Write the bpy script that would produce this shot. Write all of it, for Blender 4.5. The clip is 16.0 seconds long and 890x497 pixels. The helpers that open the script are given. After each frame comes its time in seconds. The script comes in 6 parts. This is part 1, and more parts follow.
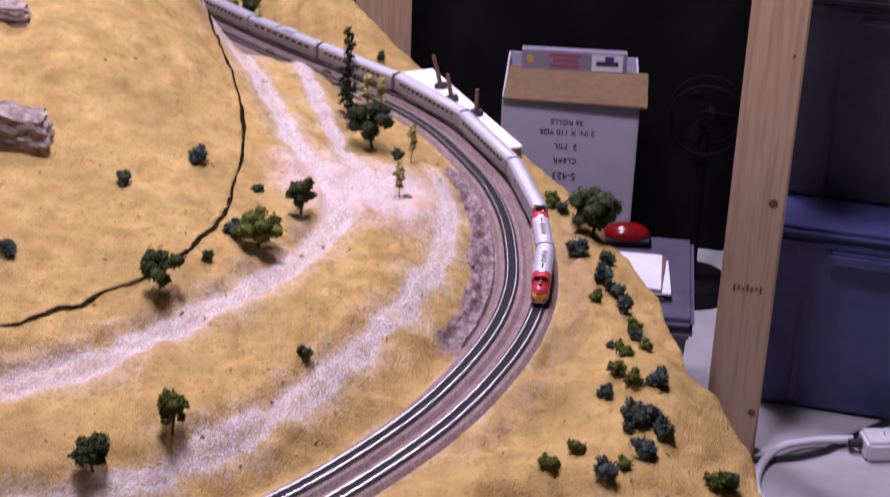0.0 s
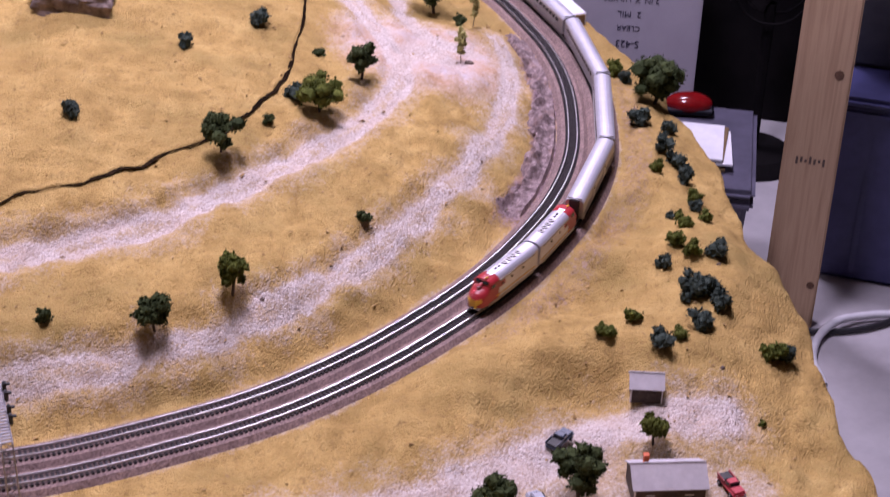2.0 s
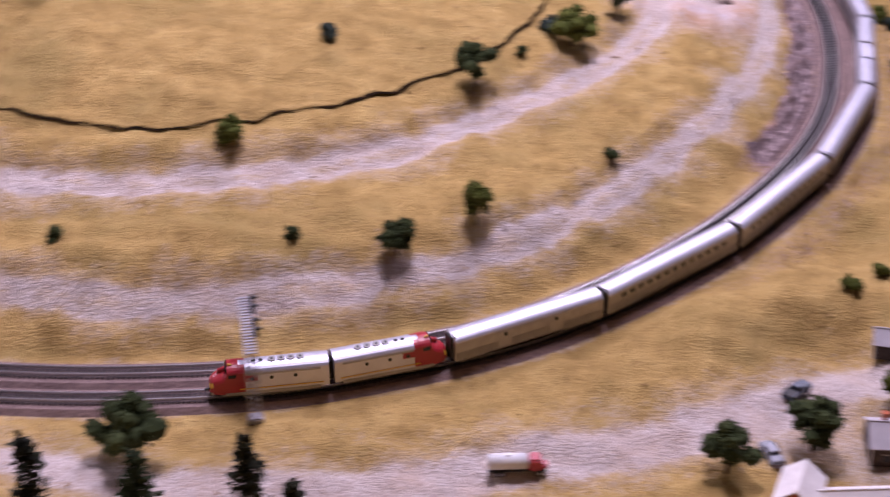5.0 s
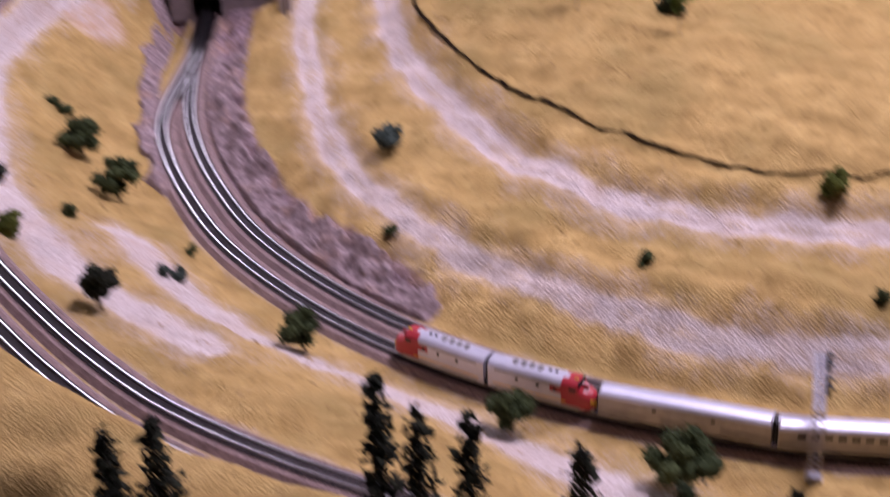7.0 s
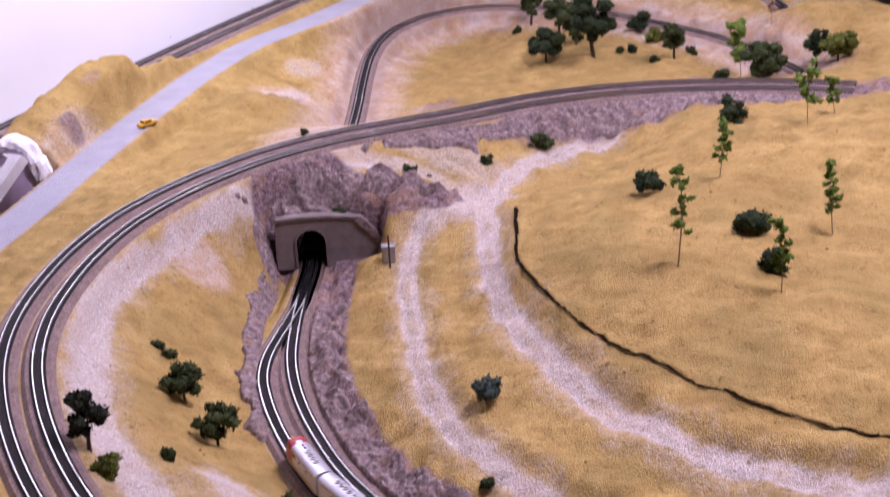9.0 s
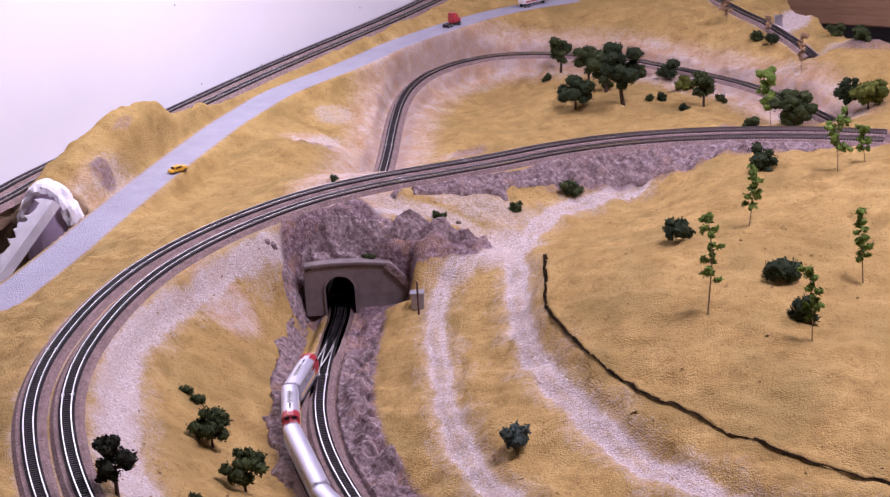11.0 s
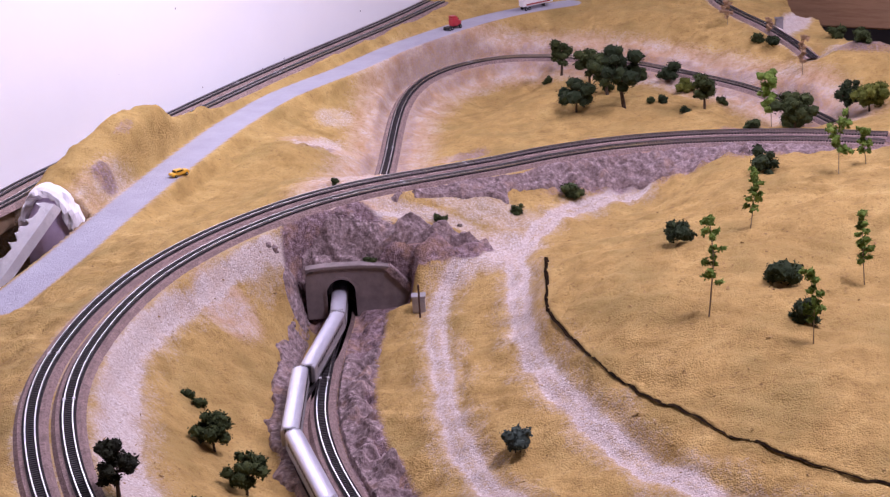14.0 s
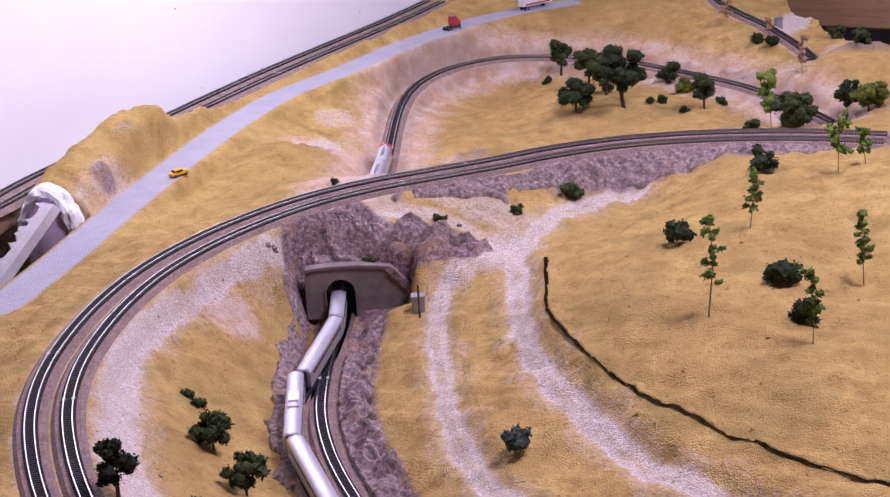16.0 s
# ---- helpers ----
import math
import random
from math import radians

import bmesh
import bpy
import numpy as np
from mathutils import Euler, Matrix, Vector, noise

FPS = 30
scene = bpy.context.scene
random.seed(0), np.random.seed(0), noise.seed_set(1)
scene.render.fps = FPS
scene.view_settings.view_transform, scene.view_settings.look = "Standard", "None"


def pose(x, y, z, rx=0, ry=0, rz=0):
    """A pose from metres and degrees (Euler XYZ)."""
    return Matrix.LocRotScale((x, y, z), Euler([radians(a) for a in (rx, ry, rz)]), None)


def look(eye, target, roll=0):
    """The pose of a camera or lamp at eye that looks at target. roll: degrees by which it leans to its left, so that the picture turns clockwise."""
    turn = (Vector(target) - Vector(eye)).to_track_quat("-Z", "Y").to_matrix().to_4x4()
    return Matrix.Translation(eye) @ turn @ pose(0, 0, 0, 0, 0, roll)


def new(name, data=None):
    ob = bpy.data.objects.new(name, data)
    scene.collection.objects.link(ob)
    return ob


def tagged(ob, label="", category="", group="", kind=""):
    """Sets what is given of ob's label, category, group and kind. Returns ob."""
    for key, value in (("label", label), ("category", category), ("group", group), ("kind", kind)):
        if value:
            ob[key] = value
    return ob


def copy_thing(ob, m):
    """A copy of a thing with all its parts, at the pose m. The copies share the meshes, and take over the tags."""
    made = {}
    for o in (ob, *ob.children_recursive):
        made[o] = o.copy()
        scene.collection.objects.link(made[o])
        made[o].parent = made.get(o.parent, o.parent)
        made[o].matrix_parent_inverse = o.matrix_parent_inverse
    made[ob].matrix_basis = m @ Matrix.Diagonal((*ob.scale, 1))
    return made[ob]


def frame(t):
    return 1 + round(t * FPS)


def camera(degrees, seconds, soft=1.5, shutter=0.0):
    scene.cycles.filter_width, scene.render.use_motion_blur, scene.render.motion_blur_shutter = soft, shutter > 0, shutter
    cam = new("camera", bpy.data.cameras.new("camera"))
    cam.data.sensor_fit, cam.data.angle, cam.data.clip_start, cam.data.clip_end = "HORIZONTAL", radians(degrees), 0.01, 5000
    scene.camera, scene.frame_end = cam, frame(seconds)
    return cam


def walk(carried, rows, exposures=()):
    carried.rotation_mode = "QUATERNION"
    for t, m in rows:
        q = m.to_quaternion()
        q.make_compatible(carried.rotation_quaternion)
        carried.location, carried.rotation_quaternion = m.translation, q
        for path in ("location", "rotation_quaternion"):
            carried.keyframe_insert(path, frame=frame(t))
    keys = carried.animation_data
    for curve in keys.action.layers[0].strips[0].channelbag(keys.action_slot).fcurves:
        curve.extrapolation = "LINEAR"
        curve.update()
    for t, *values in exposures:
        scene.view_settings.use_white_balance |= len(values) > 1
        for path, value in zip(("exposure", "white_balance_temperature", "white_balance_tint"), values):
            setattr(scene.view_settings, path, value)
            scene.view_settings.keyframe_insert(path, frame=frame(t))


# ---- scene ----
cam = camera(30.0, 16.0, soft=1.25, shutter=1.0)
EYE = (0.0, 0.0, 0.82)
TURNS = [
    (0, (63.87, -1.62, -17.48)),
    (0.5, (62.5, -1.63, -17.2)),
    (1, (61.46, -1.6, -16.29)),
    (1.5, (60.22, -1.58, -16.11)),
    (2, (59.22, -1.48, -15.22)),
    (2.5, (58.21, -1.52, -15.17)),
    (3, (57.52, -1.43, -14.37)),
    (3.2, (57.28, -1.32, -13.63)),
    (5.3, (56.81, 0.53, -3.13)),
    (5.5, (56.8, 0.91, -0.59)),
    (6, (56.88, 1.61, 4.81)),
    (6.5, (57.07, 2.43, 11.15)),
    (7, (58.79, 2.73, 15.75)),
    (7.5, (62.8, 3.03, 18.56)),
    (8, (64.55, 3.12, 20.05)),
    (8.5, (66.07, 3.13, 20.07)),
    (9, (67.66, 3.05, 19.43)),
    (9.5, (68.7, 3.15, 19.95)),
    (12, (69.37, 3.15, 20.5)),
    (12.5, (69.37, 3.15, 20.5)),
    (13, (69.37, 3.19, 20.49)),
    (13.5, (69.38, 3.21, 20.48)),
    (14, (69.43, 3.28, 20.46)),
    (14.5, (69.43, 3.29, 20.46)),
    (15, (69.37, 3.14, 20.51)),
    (15.5, (69.39, 3.16, 20.5)),
    (16, (69.43, 3.29, 20.44)),
]
walk(cam, [(t, pose(*EYE, *turn)) for t, turn in TURNS], exposures=[(0.0, -0.42), (2.0, -0.48), (3.2, -0.62), (5.5, -0.68), (6.5, -0.62), (8.5, -0.59), (9.5, -0.65), (12.0, -0.68), (16.0, -0.68)])

# ---- world and lamps: a closed basement room with bulbs over the layout and an added board fill ----
world = bpy.data.worlds.new("room_air")
scene.world = world
world.use_nodes = True
world.node_tree.nodes["Background"].inputs[0].default_value = (0.55, 0.5, 0.7, 1)
world.node_tree.nodes["Background"].inputs[1].default_value = 0.12


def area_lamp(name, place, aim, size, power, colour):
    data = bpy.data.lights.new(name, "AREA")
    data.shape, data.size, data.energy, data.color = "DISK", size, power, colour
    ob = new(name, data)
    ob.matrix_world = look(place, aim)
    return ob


area_lamp("lamp_over_hill", (0.24, 1.6, 1.95), (0.16, 1.5, 0.0), 0.5, 62, (1.0, 0.89, 1.22))
area_lamp("lamp_far_right", (0.95, 3.1, 2.25), (0.2, 1.5, 0.0), 0.6, 82, (1.0, 0.89, 1.22))
# added fill without a known source; it only brightens the white board
area_lamp("board_fill", (-1.10, 2.4, 1.1), (-1.6, 2.3, 1.0), 0.3, 34, (0.92, 0.90, 1.16))


# ---- materials ----
def shader(name):
    m = bpy.data.materials.new(name)
    m.use_nodes = True
    nt = m.node_tree
    return m, nt, nt.nodes["Principled BSDF"]


def node(nt, kind, **values):
    n = nt.nodes.new(kind)
    for key, value in values.items():
        if key.startswith("in_"):
            n.inputs[int(key[3:])].default_value = value
        else:
            setattr(n, key, value)
    return n


def noise_node(nt, scale, detail=6.0, rough=0.6, coords=None):
    tex = node(nt, "ShaderNodeTexNoise")
    tex.inputs["Scale"].default_value, tex.inputs["Detail"].default_value, tex.inputs["Roughness"].default_value = scale, detail, rough
    if coords is None:
        coords = node(nt, "ShaderNodeTexCoord").outputs["Object"]
    nt.links.new(coords, tex.inputs["Vector"])
    return tex.outputs["Fac"]


def ramp(nt, fac, stops):
    r = node(nt, "ShaderNodeValToRGB")
    while len(r.color_ramp.elements) < len(stops):
        r.color_ramp.elements.new(0.5)
    for e, (at, c) in zip(r.color_ramp.elements, stops):
        e.position, e.color = at, (*c, 1)
    nt.links.new(fac, r.inputs[0])
    return r.outputs[0]


def mix(nt, fac, a, b):
    m = node(nt, "ShaderNodeMix", data_type="RGBA")
    for value, socket in ((fac, m.inputs[0]), (a, m.inputs[6]), (b, m.inputs[7])):
        if isinstance(value, (int, float)):
            socket.default_value = value
        elif isinstance(value, tuple):
            socket.default_value = (*value, 1)
        else:
            nt.links.new(value, socket)
    return m.outputs[2]


def bump(nt, p, height, strength, distance):
    b = node(nt, "ShaderNodeBump")
    b.inputs["Strength"].default_value, b.inputs["Distance"].default_value = strength, distance
    nt.links.new(height, b.inputs["Height"])
    nt.links.new(b.outputs[0], p.inputs["Normal"])


def plain(name, a, b, rough=0.7, metal=0.0, scale=60.0, relief=0.0, emission=0.0):
    """A surface between two close colours, mottled at two scales."""
    m, nt, p = shader(name)
    big, small = noise_node(nt, scale * 0.15, 3), noise_node(nt, scale, 6)
    c = mix(nt, ramp(nt, small, [(0.35, (0, 0, 0)), (0.65, (1, 1, 1))]), a, b)
    c = mix(nt, ramp(nt, big, [(0.4, (0, 0, 0)), (0.7, (0.5, 0.5, 0.5))]), c, tuple(0.8 * v for v in a))
    nt.links.new(c, p.inputs["Base Color"])
    p.inputs["Roughness"].default_value, p.inputs["Metallic"].default_value = rough, metal
    if relief:
        bump(nt, p, small, 0.6, relief)
    return m


def terrain_material():
    m, nt, p = shader("scenery_turf_and_gravel")
    attr = lambda n: node(nt, "ShaderNodeAttribute", attribute_name=n).outputs["Fac"]
    large, mid, fine, grit = noise_node(nt, 4, 4), noise_node(nt, 28, 6, 0.65), noise_node(nt, 160, 6, 0.7), noise_node(nt, 700, 3, 0.7)
    cells = node(nt, "ShaderNodeTexVoronoi")
    cells.inputs["Scale"].default_value = 560
    nt.links.new(node(nt, "ShaderNodeTexCoord").outputs["Object"], cells.inputs["Vector"])
    split = node(nt, "ShaderNodeSeparateColor")
    nt.links.new(cells.outputs["Color"], split.inputs[0])
    crumb, crumb_edge = split.outputs[0], cells.outputs["Distance"]
    turf = ramp(nt, mid, [(0.28, (0.29, 0.180, 0.060)), (0.5, (0.47, 0.305, 0.106)), (0.72, (0.58, 0.40, 0.155))])
    turf = mix(nt, ramp(nt, large, [(0.42, (0, 0, 0)), (0.72, (0.7, 0.7, 0.7))]), turf, (0.38, 0.245, 0.085))
    turf = mix(nt, ramp(nt, noise_node(nt, 10, 5, 0.6), [(0.5, (0, 0, 0)), (0.68, (0.65, 0.65, 0.65))]), turf, (0.29, 0.205, 0.07))
    turf = mix(nt, ramp(nt, fine, [(0.35, (0.65, 0.65, 0.65)), (0.46, (0, 0, 0))]), turf, (0.25, 0.150, 0.058))
    turf = mix(nt, ramp(nt, crumb, [(0.72, (0, 0, 0)), (0.95, (0.25, 0.25, 0.25))]), turf, (0.27, 0.165, 0.06))
    turf = mix(nt, ramp(nt, grit, [(0.62, (0, 0, 0)), (0.75, (0.35, 0.35, 0.35))]), turf, (0.72, 0.56, 0.32))
    gravel = ramp(nt, crumb, [(0.0, (0.46, 0.365, 0.32)), (0.3, (0.56, 0.465, 0.42)), (0.8, (0.64, 0.55, 0.515)), (1.0, (0.72, 0.64, 0.61))])
    gravel = mix(nt, ramp(nt, mid, [(0.45, (0, 0, 0)), (0.75, (0.6, 0.6, 0.6))]), gravel, (0.52, 0.36, 0.26))
    gravel = mix(nt, ramp(nt, grit, [(0.36, (0.6, 0.6, 0.6)), (0.46, (0, 0, 0))]), gravel, (0.30, 0.22, 0.20))
    rock = ramp(nt, fine, [(0.32, (0.06, 0.038, 0.04)), (0.5, (0.21, 0.138, 0.145)), (0.68, (0.42, 0.31, 0.34))])
    rock = mix(nt, ramp(nt, mid, [(0.48, (0, 0, 0)), (0.68, (0.65, 0.65, 0.65))]), rock, (0.44, 0.26, 0.16))
    pink = ramp(nt, mid, [(0.35, (0.54, 0.33, 0.21)), (0.5, (0.58, 0.42, 0.35)), (0.66, (0.62, 0.54, 0.56))])
    tar = ramp(nt, mid, [(0.3, (0.36, 0.34, 0.40)), (0.7, (0.42, 0.40, 0.46))])

    ragged = node(nt, "ShaderNodeMath", operation="MULTIPLY_ADD", in_1=0.18, in_2=-0.44)
    nt.links.new(crumb, ragged.inputs[0])
    drift = node(nt, "ShaderNodeMath", operation="MULTIPLY_ADD", in_1=0.7)
    nt.links.new(fine, drift.inputs[0])
    nt.links.new(ragged.outputs[0], drift.inputs[2])

    def mask(name, soft):
        add = node(nt, "ShaderNodeMath", operation="ADD")
        nt.links.new(attr(name), add.inputs[0])
        nt.links.new(drift.outputs[0], add.inputs[1])
        return ramp(nt, add.outputs[0], [(0.5 - soft, (0, 0, 0)), (0.5 + soft, (1, 1, 1))])

    c = mix(nt, mask("pink", 0.26), turf, pink)
    c = mix(nt, mask("gravel", 0.29), c, gravel)
    c = mix(nt, mask("rock", 0.2), c, rock)
    c = mix(nt, attr("tar"), c, tar)
    nt.links.new(c, p.inputs["Base Color"])
    p.inputs["Roughness"].default_value = 0.95
    p.inputs["Specular IOR Level"].default_value = 0.15
    h = node(nt, "ShaderNodeMath", operation="MULTIPLY_ADD", in_1=-0.5)
    nt.links.new(crumb_edge, h.inputs[0])
    nt.links.new(fine, h.inputs[2])
    lumps = node(nt, "ShaderNodeMath", operation="MULTIPLY_ADD", in_1=0.5)
    nt.links.new(noise_node(nt, 330, 3, 0.6), lumps.inputs[0])
    nt.links.new(h.outputs[0], lumps.inputs[2])
    bump(nt, p, lumps.outputs[0], 0.75, 0.0034)
    return m


TURF = terrain_material()
BALLAST = plain("ballast_grit", (0.15, 0.096, 0.088), (0.37, 0.255, 0.23), 0.95, 0, 420, 0.003)
TIE = plain("tie_plastic", (0.018, 0.013, 0.015), (0.036, 0.026, 0.028), 0.8, 0, 300)
RAIL = plain("rail_nickel", (0.70, 0.66, 0.66), (0.80, 0.76, 0.75), 0.32, 1.0, 200)
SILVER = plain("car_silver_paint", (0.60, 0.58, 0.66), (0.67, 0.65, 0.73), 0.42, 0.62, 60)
SILVER_DARK = plain("car_fluted_side", (0.30, 0.28, 0.28), (0.40, 0.37, 0.36), 0.4, 0.5, 80)
RED = plain("warbonnet_red", (0.34, 0.018, 0.03), (0.42, 0.028, 0.04), 0.35, 0, 60)
YELLOW = plain("warbonnet_yellow", (0.75, 0.42, 0.04), (0.80, 0.48, 0.06), 0.4, 0, 60)
BLACK = plain("underframe_black", (0.018, 0.016, 0.017), (0.035, 0.03, 0.03), 0.6, 0, 120)
GLASS = plain("window_dark_glass", (0.012, 0.014, 0.018), (0.02, 0.022, 0.028), 0.12, 0, 60)
# seam colour holds the shade of a gap that is not cut
SEAM_DARK = plain("painted_seam_shade", (0.006, 0.004, 0.003), (0.03, 0.018, 0.01), 0.95, 0, 120, 0.002)
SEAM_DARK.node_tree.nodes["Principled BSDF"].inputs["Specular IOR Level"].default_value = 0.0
WALL_WHITE = plain("white_painted_board", (0.78, 0.76, 0.80), (0.82, 0.80, 0.83), 0.7, 0, 8)
CONCRETE = plain("floor_concrete", (0.40, 0.37, 0.39), (0.50, 0.47, 0.49), 0.85, 0, 12, 0.001)
# near-black base colour stands in for the lack of light on these walls
DARK_WALL = plain("basement_wall_painted_unlit", (0.035, 0.028, 0.028), (0.06, 0.05, 0.048), 0.9, 0, 5)
CEIL = plain("ceiling_boards", (0.28, 0.25, 0.23), (0.36, 0.32, 0.30), 0.9, 0, 6)


# ---- mesh helpers ----
def mesh_object(name, bm, material, parent=None, label="", smooth=False):
    me = bpy.data.meshes.new(name)
    bm.normal_update()
    bm.to_mesh(me)
    bm.free()
    if smooth:
        me.shade_smooth()
    for m in material if isinstance(material, (list, tuple)) else [material]:
        me.materials.append(m)
    ob = new(name, me)
    ob.parent = parent
    if label:
        ob["label"] = label
    return ob


def part(name, bm, material, parent, label="", smooth=False):
    return mesh_object(name, bm, material, parent, label, smooth)


def thing(name, m, label, category, group="", kind=""):
    ob = new(name)
    ob.empty_display_size = 0.02
    ob.matrix_world = m
    return tagged(ob, label, category, group, kind)


def add_box(bm, size, at=(0, 0, 0), turn=None, bevel=0.0):
    made = bmesh.ops.create_cube(bm, size=1.0)
    m = Matrix.Translation(at) @ (turn.to_4x4() if turn else Matrix.Identity(4)) @ Matrix.Diagonal((*size, 1))
    bmesh.ops.transform(bm, matrix=m, verts=made["verts"])
    if bevel:
        edges = list({e for v in made["verts"] for e in v.link_edges})
        bmesh.ops.bevel(bm, geom=edges, offset=bevel, segments=2, affect="EDGES")
    return bm


def box(size, at=(0, 0, 0), turn=None, bevel=0.0):
    return add_box(bmesh.new(), size, at, turn, bevel)


def add_rod(bm, a, b, r1, r2=None, sides=8):
    a, b = Vector(a), Vector(b)
    d = b - a
    m = Matrix.Translation((a + b) / 2) @ d.to_track_quat("Z", "Y").to_matrix().to_4x4()
    bmesh.ops.create_cone(bm, cap_ends=True, segments=sides, radius1=r1, radius2=r1 if r2 is None else r2, depth=d.length, matrix=m)
    return bm


def rod(a, b, r1, r2=None, sides=8):
    return add_rod(bmesh.new(), a, b, r1, r2, sides)


# ---- plan: curves through the layout, in metres ----
LOWER_INNER = [(0.13, 3.15), (0.185, 3), (0.24, 2.84), (0.295, 2.68), (0.345, 2.56), (0.392, 2.44), (0.434, 2.34), (0.471, 2.257), (0.513, 2.176), (0.553, 2.094), (0.589, 2.011), (0.613, 1.923), (0.623, 1.833), (0.626, 1.742), (0.616, 1.651), (0.594, 1.563), (0.563, 1.478), (0.518, 1.399), (0.461, 1.328), (0.396, 1.264), (0.323, 1.209), (0.246, 1.162), (0.163, 1.125), (0.074, 1.103), (-0.015, 1.089), (-0.106, 1.09), (-0.197, 1.099), (-0.286, 1.117), (-0.373, 1.145), (-0.455, 1.184), (-0.532, 1.233), (-0.602, 1.29), (-0.663, 1.358), (-0.717, 1.431), (-0.762, 1.51), (-0.796, 1.594), (-0.825, 1.681), (-0.851, 1.768), (-0.876, 1.826)]
ROAD_LOW = [(0.56, 1.74), (0.55, 1.658), (0.52, 1.572), (0.478, 1.491), (0.43, 1.42), (0.388, 1.376), (0.35, 1.338), (0.305, 1.291), (0.242, 1.244), (0.185, 1.207), (0.13, 1.182), (0.081, 1.171), (0.032, 1.163), (-0.016, 1.159), (-0.064, 1.155), (-0.112, 1.157), (-0.161, 1.163), (-0.213, 1.176), (-0.256, 1.19), (-0.30, 1.209), (-0.334, 1.226), (-0.382, 1.255), (-0.426, 1.284), (-0.476, 1.321), (-0.517, 1.365), (-0.56, 1.424), (-0.605, 1.503), (-0.652, 1.604), (-0.692, 1.70), (-0.712, 1.775), (-0.708, 1.84), (-0.68, 1.89)]
ROAD_HIGH = [(0.383, 2.356), (0.388, 2.265), (0.393, 2.174), (0.398, 2.083), (0.4, 2.008), (0.402, 1.896), (0.40, 1.794), (0.405, 1.699), (0.412, 1.645), (0.403, 1.585), (0.363, 1.524), (0.335, 1.49), (0.28, 1.436), (0.216, 1.39), (0.152, 1.35), (0.101, 1.325), (0.06, 1.313), (0.031, 1.305), (-0.02, 1.293), (-0.07, 1.29), (-0.122, 1.29), (-0.173, 1.293), (-0.23, 1.307), (-0.282, 1.328), (-0.335, 1.362), (-0.38, 1.402), (-0.432, 1.452), (-0.482, 1.513), (-0.541, 1.6), (-0.581, 1.687), (-0.613, 1.776), (-0.64, 1.85), (-0.645, 1.905), (-0.628, 1.992), (-0.588, 2.066), (-0.545, 2.115)]
SPUR = [(0.48, 2.1), (0.471, 2.002), (0.464, 1.896), (0.458, 1.774), (0.471, 1.705), (0.505, 1.685)]
SEAM = [(0.379, 2.337), (0.368, 2.113), (0.359, 1.964), (0.346, 1.842), (0.324, 1.72), (0.298, 1.635), (0.277, 1.571), (0.241, 1.511), (0.204, 1.466), (0.168, 1.436), (0.139, 1.421), (0.112, 1.406), (0.084, 1.388), (0.056, 1.373), (0.031, 1.365), (0.0, 1.357), (-0.04, 1.35), (-0.073, 1.346), (-0.126, 1.345), (-0.18, 1.361), (-0.238, 1.382), (-0.298, 1.412), (-0.335, 1.443), (-0.368, 1.46), (-0.396, 1.481), (-0.446, 1.529), (-0.497, 1.597), (-0.535, 1.649), (-0.562, 1.729), (-0.59, 1.82)]
UPPER_INNER = [(-0.144, 0.791), (-0.235, 0.803), (-0.325, 0.818), (-0.414, 0.841), (-0.499, 0.873), (-0.579, 0.919), (-0.654, 0.972), (-0.726, 1.029), (-0.791, 1.093), (-0.85, 1.163), (-0.901, 1.238), (-0.941, 1.321), (-0.968, 1.408), (-0.985, 1.498), (-0.99, 1.59), (-0.979, 1.681), (-0.954, 1.769), (-0.916, 1.852), (-0.861, 1.925), (-0.794, 1.987), (-0.726, 2.048), (-0.661, 2.113), (-0.587, 2.167), (-0.505, 2.206), (-0.417, 2.232), (-0.327, 2.247), (-0.235, 2.25)]
BRANCH = [(-0.879, 1.834), (-0.902, 1.913), (-0.928, 2.001), (-0.952, 2.089), (-0.974, 2.178), (-0.997, 2.266), (-1.024, 2.353), (-1.053, 2.44), (-1.081, 2.527), (-1.106, 2.615), (-1.123, 2.704), (-1.124, 2.795), (-1.095, 2.881), (-1.031, 2.945), (-0.943, 2.964), (-0.852, 2.956), (-0.765, 2.93), (-0.684, 2.887), (-0.606, 2.84), (-0.531, 2.788), (-0.465, 2.725), (-0.405, 2.656), (-0.35, 2.583)]
HIGHWAY = [(-1.178, 1.516), (-1.186, 1.608), (-1.196, 1.699), (-1.209, 1.79), (-1.221, 1.881), (-1.232, 1.972), (-1.242, 2.063), (-1.25, 2.155), (-1.257, 2.246), (-1.258, 2.338), (-1.256, 2.43), (-1.238, 2.52), (-1.214, 2.609), (-1.197, 2.699), (-1.181, 2.789), (-1.155, 2.877), (-1.125, 2.964), (-1.086, 3.047), (-1.034, 3.123), (-0.969, 3.187)]
BACK_B = [(-1.4, 1.66), (-1.38, 1.811), (-1.379, 1.906), (-1.371, 2.001), (-1.358, 2.095), (-1.346, 2.189), (-1.336, 2.284), (-1.326, 2.378), (-1.315, 2.473), (-1.302, 2.567), (-1.287, 2.661), (-1.271, 2.755), (-1.255, 2.848), (-1.24, 2.942), (-1.228, 3.036), (-1.218, 3.131)]
DIRT_LEFT = [(-0.508, 0.975), (-0.553, 0.996), (-0.615, 1.029), (-0.691, 1.081), (-0.776, 1.154), (-0.826, 1.204), (-0.872, 1.28), (-0.925, 1.382), (-0.95, 1.466), (-0.955, 1.56), (-0.946, 1.656), (-0.919, 1.758), (-0.895, 1.822), (-0.85, 1.868), (-0.80, 1.90)]
SIDING = [(-0.72, 3.36), (-0.664, 3.20), (-0.622, 3.125), (-0.563, 3.04), (-0.467, 2.907), (-0.42, 2.83)]
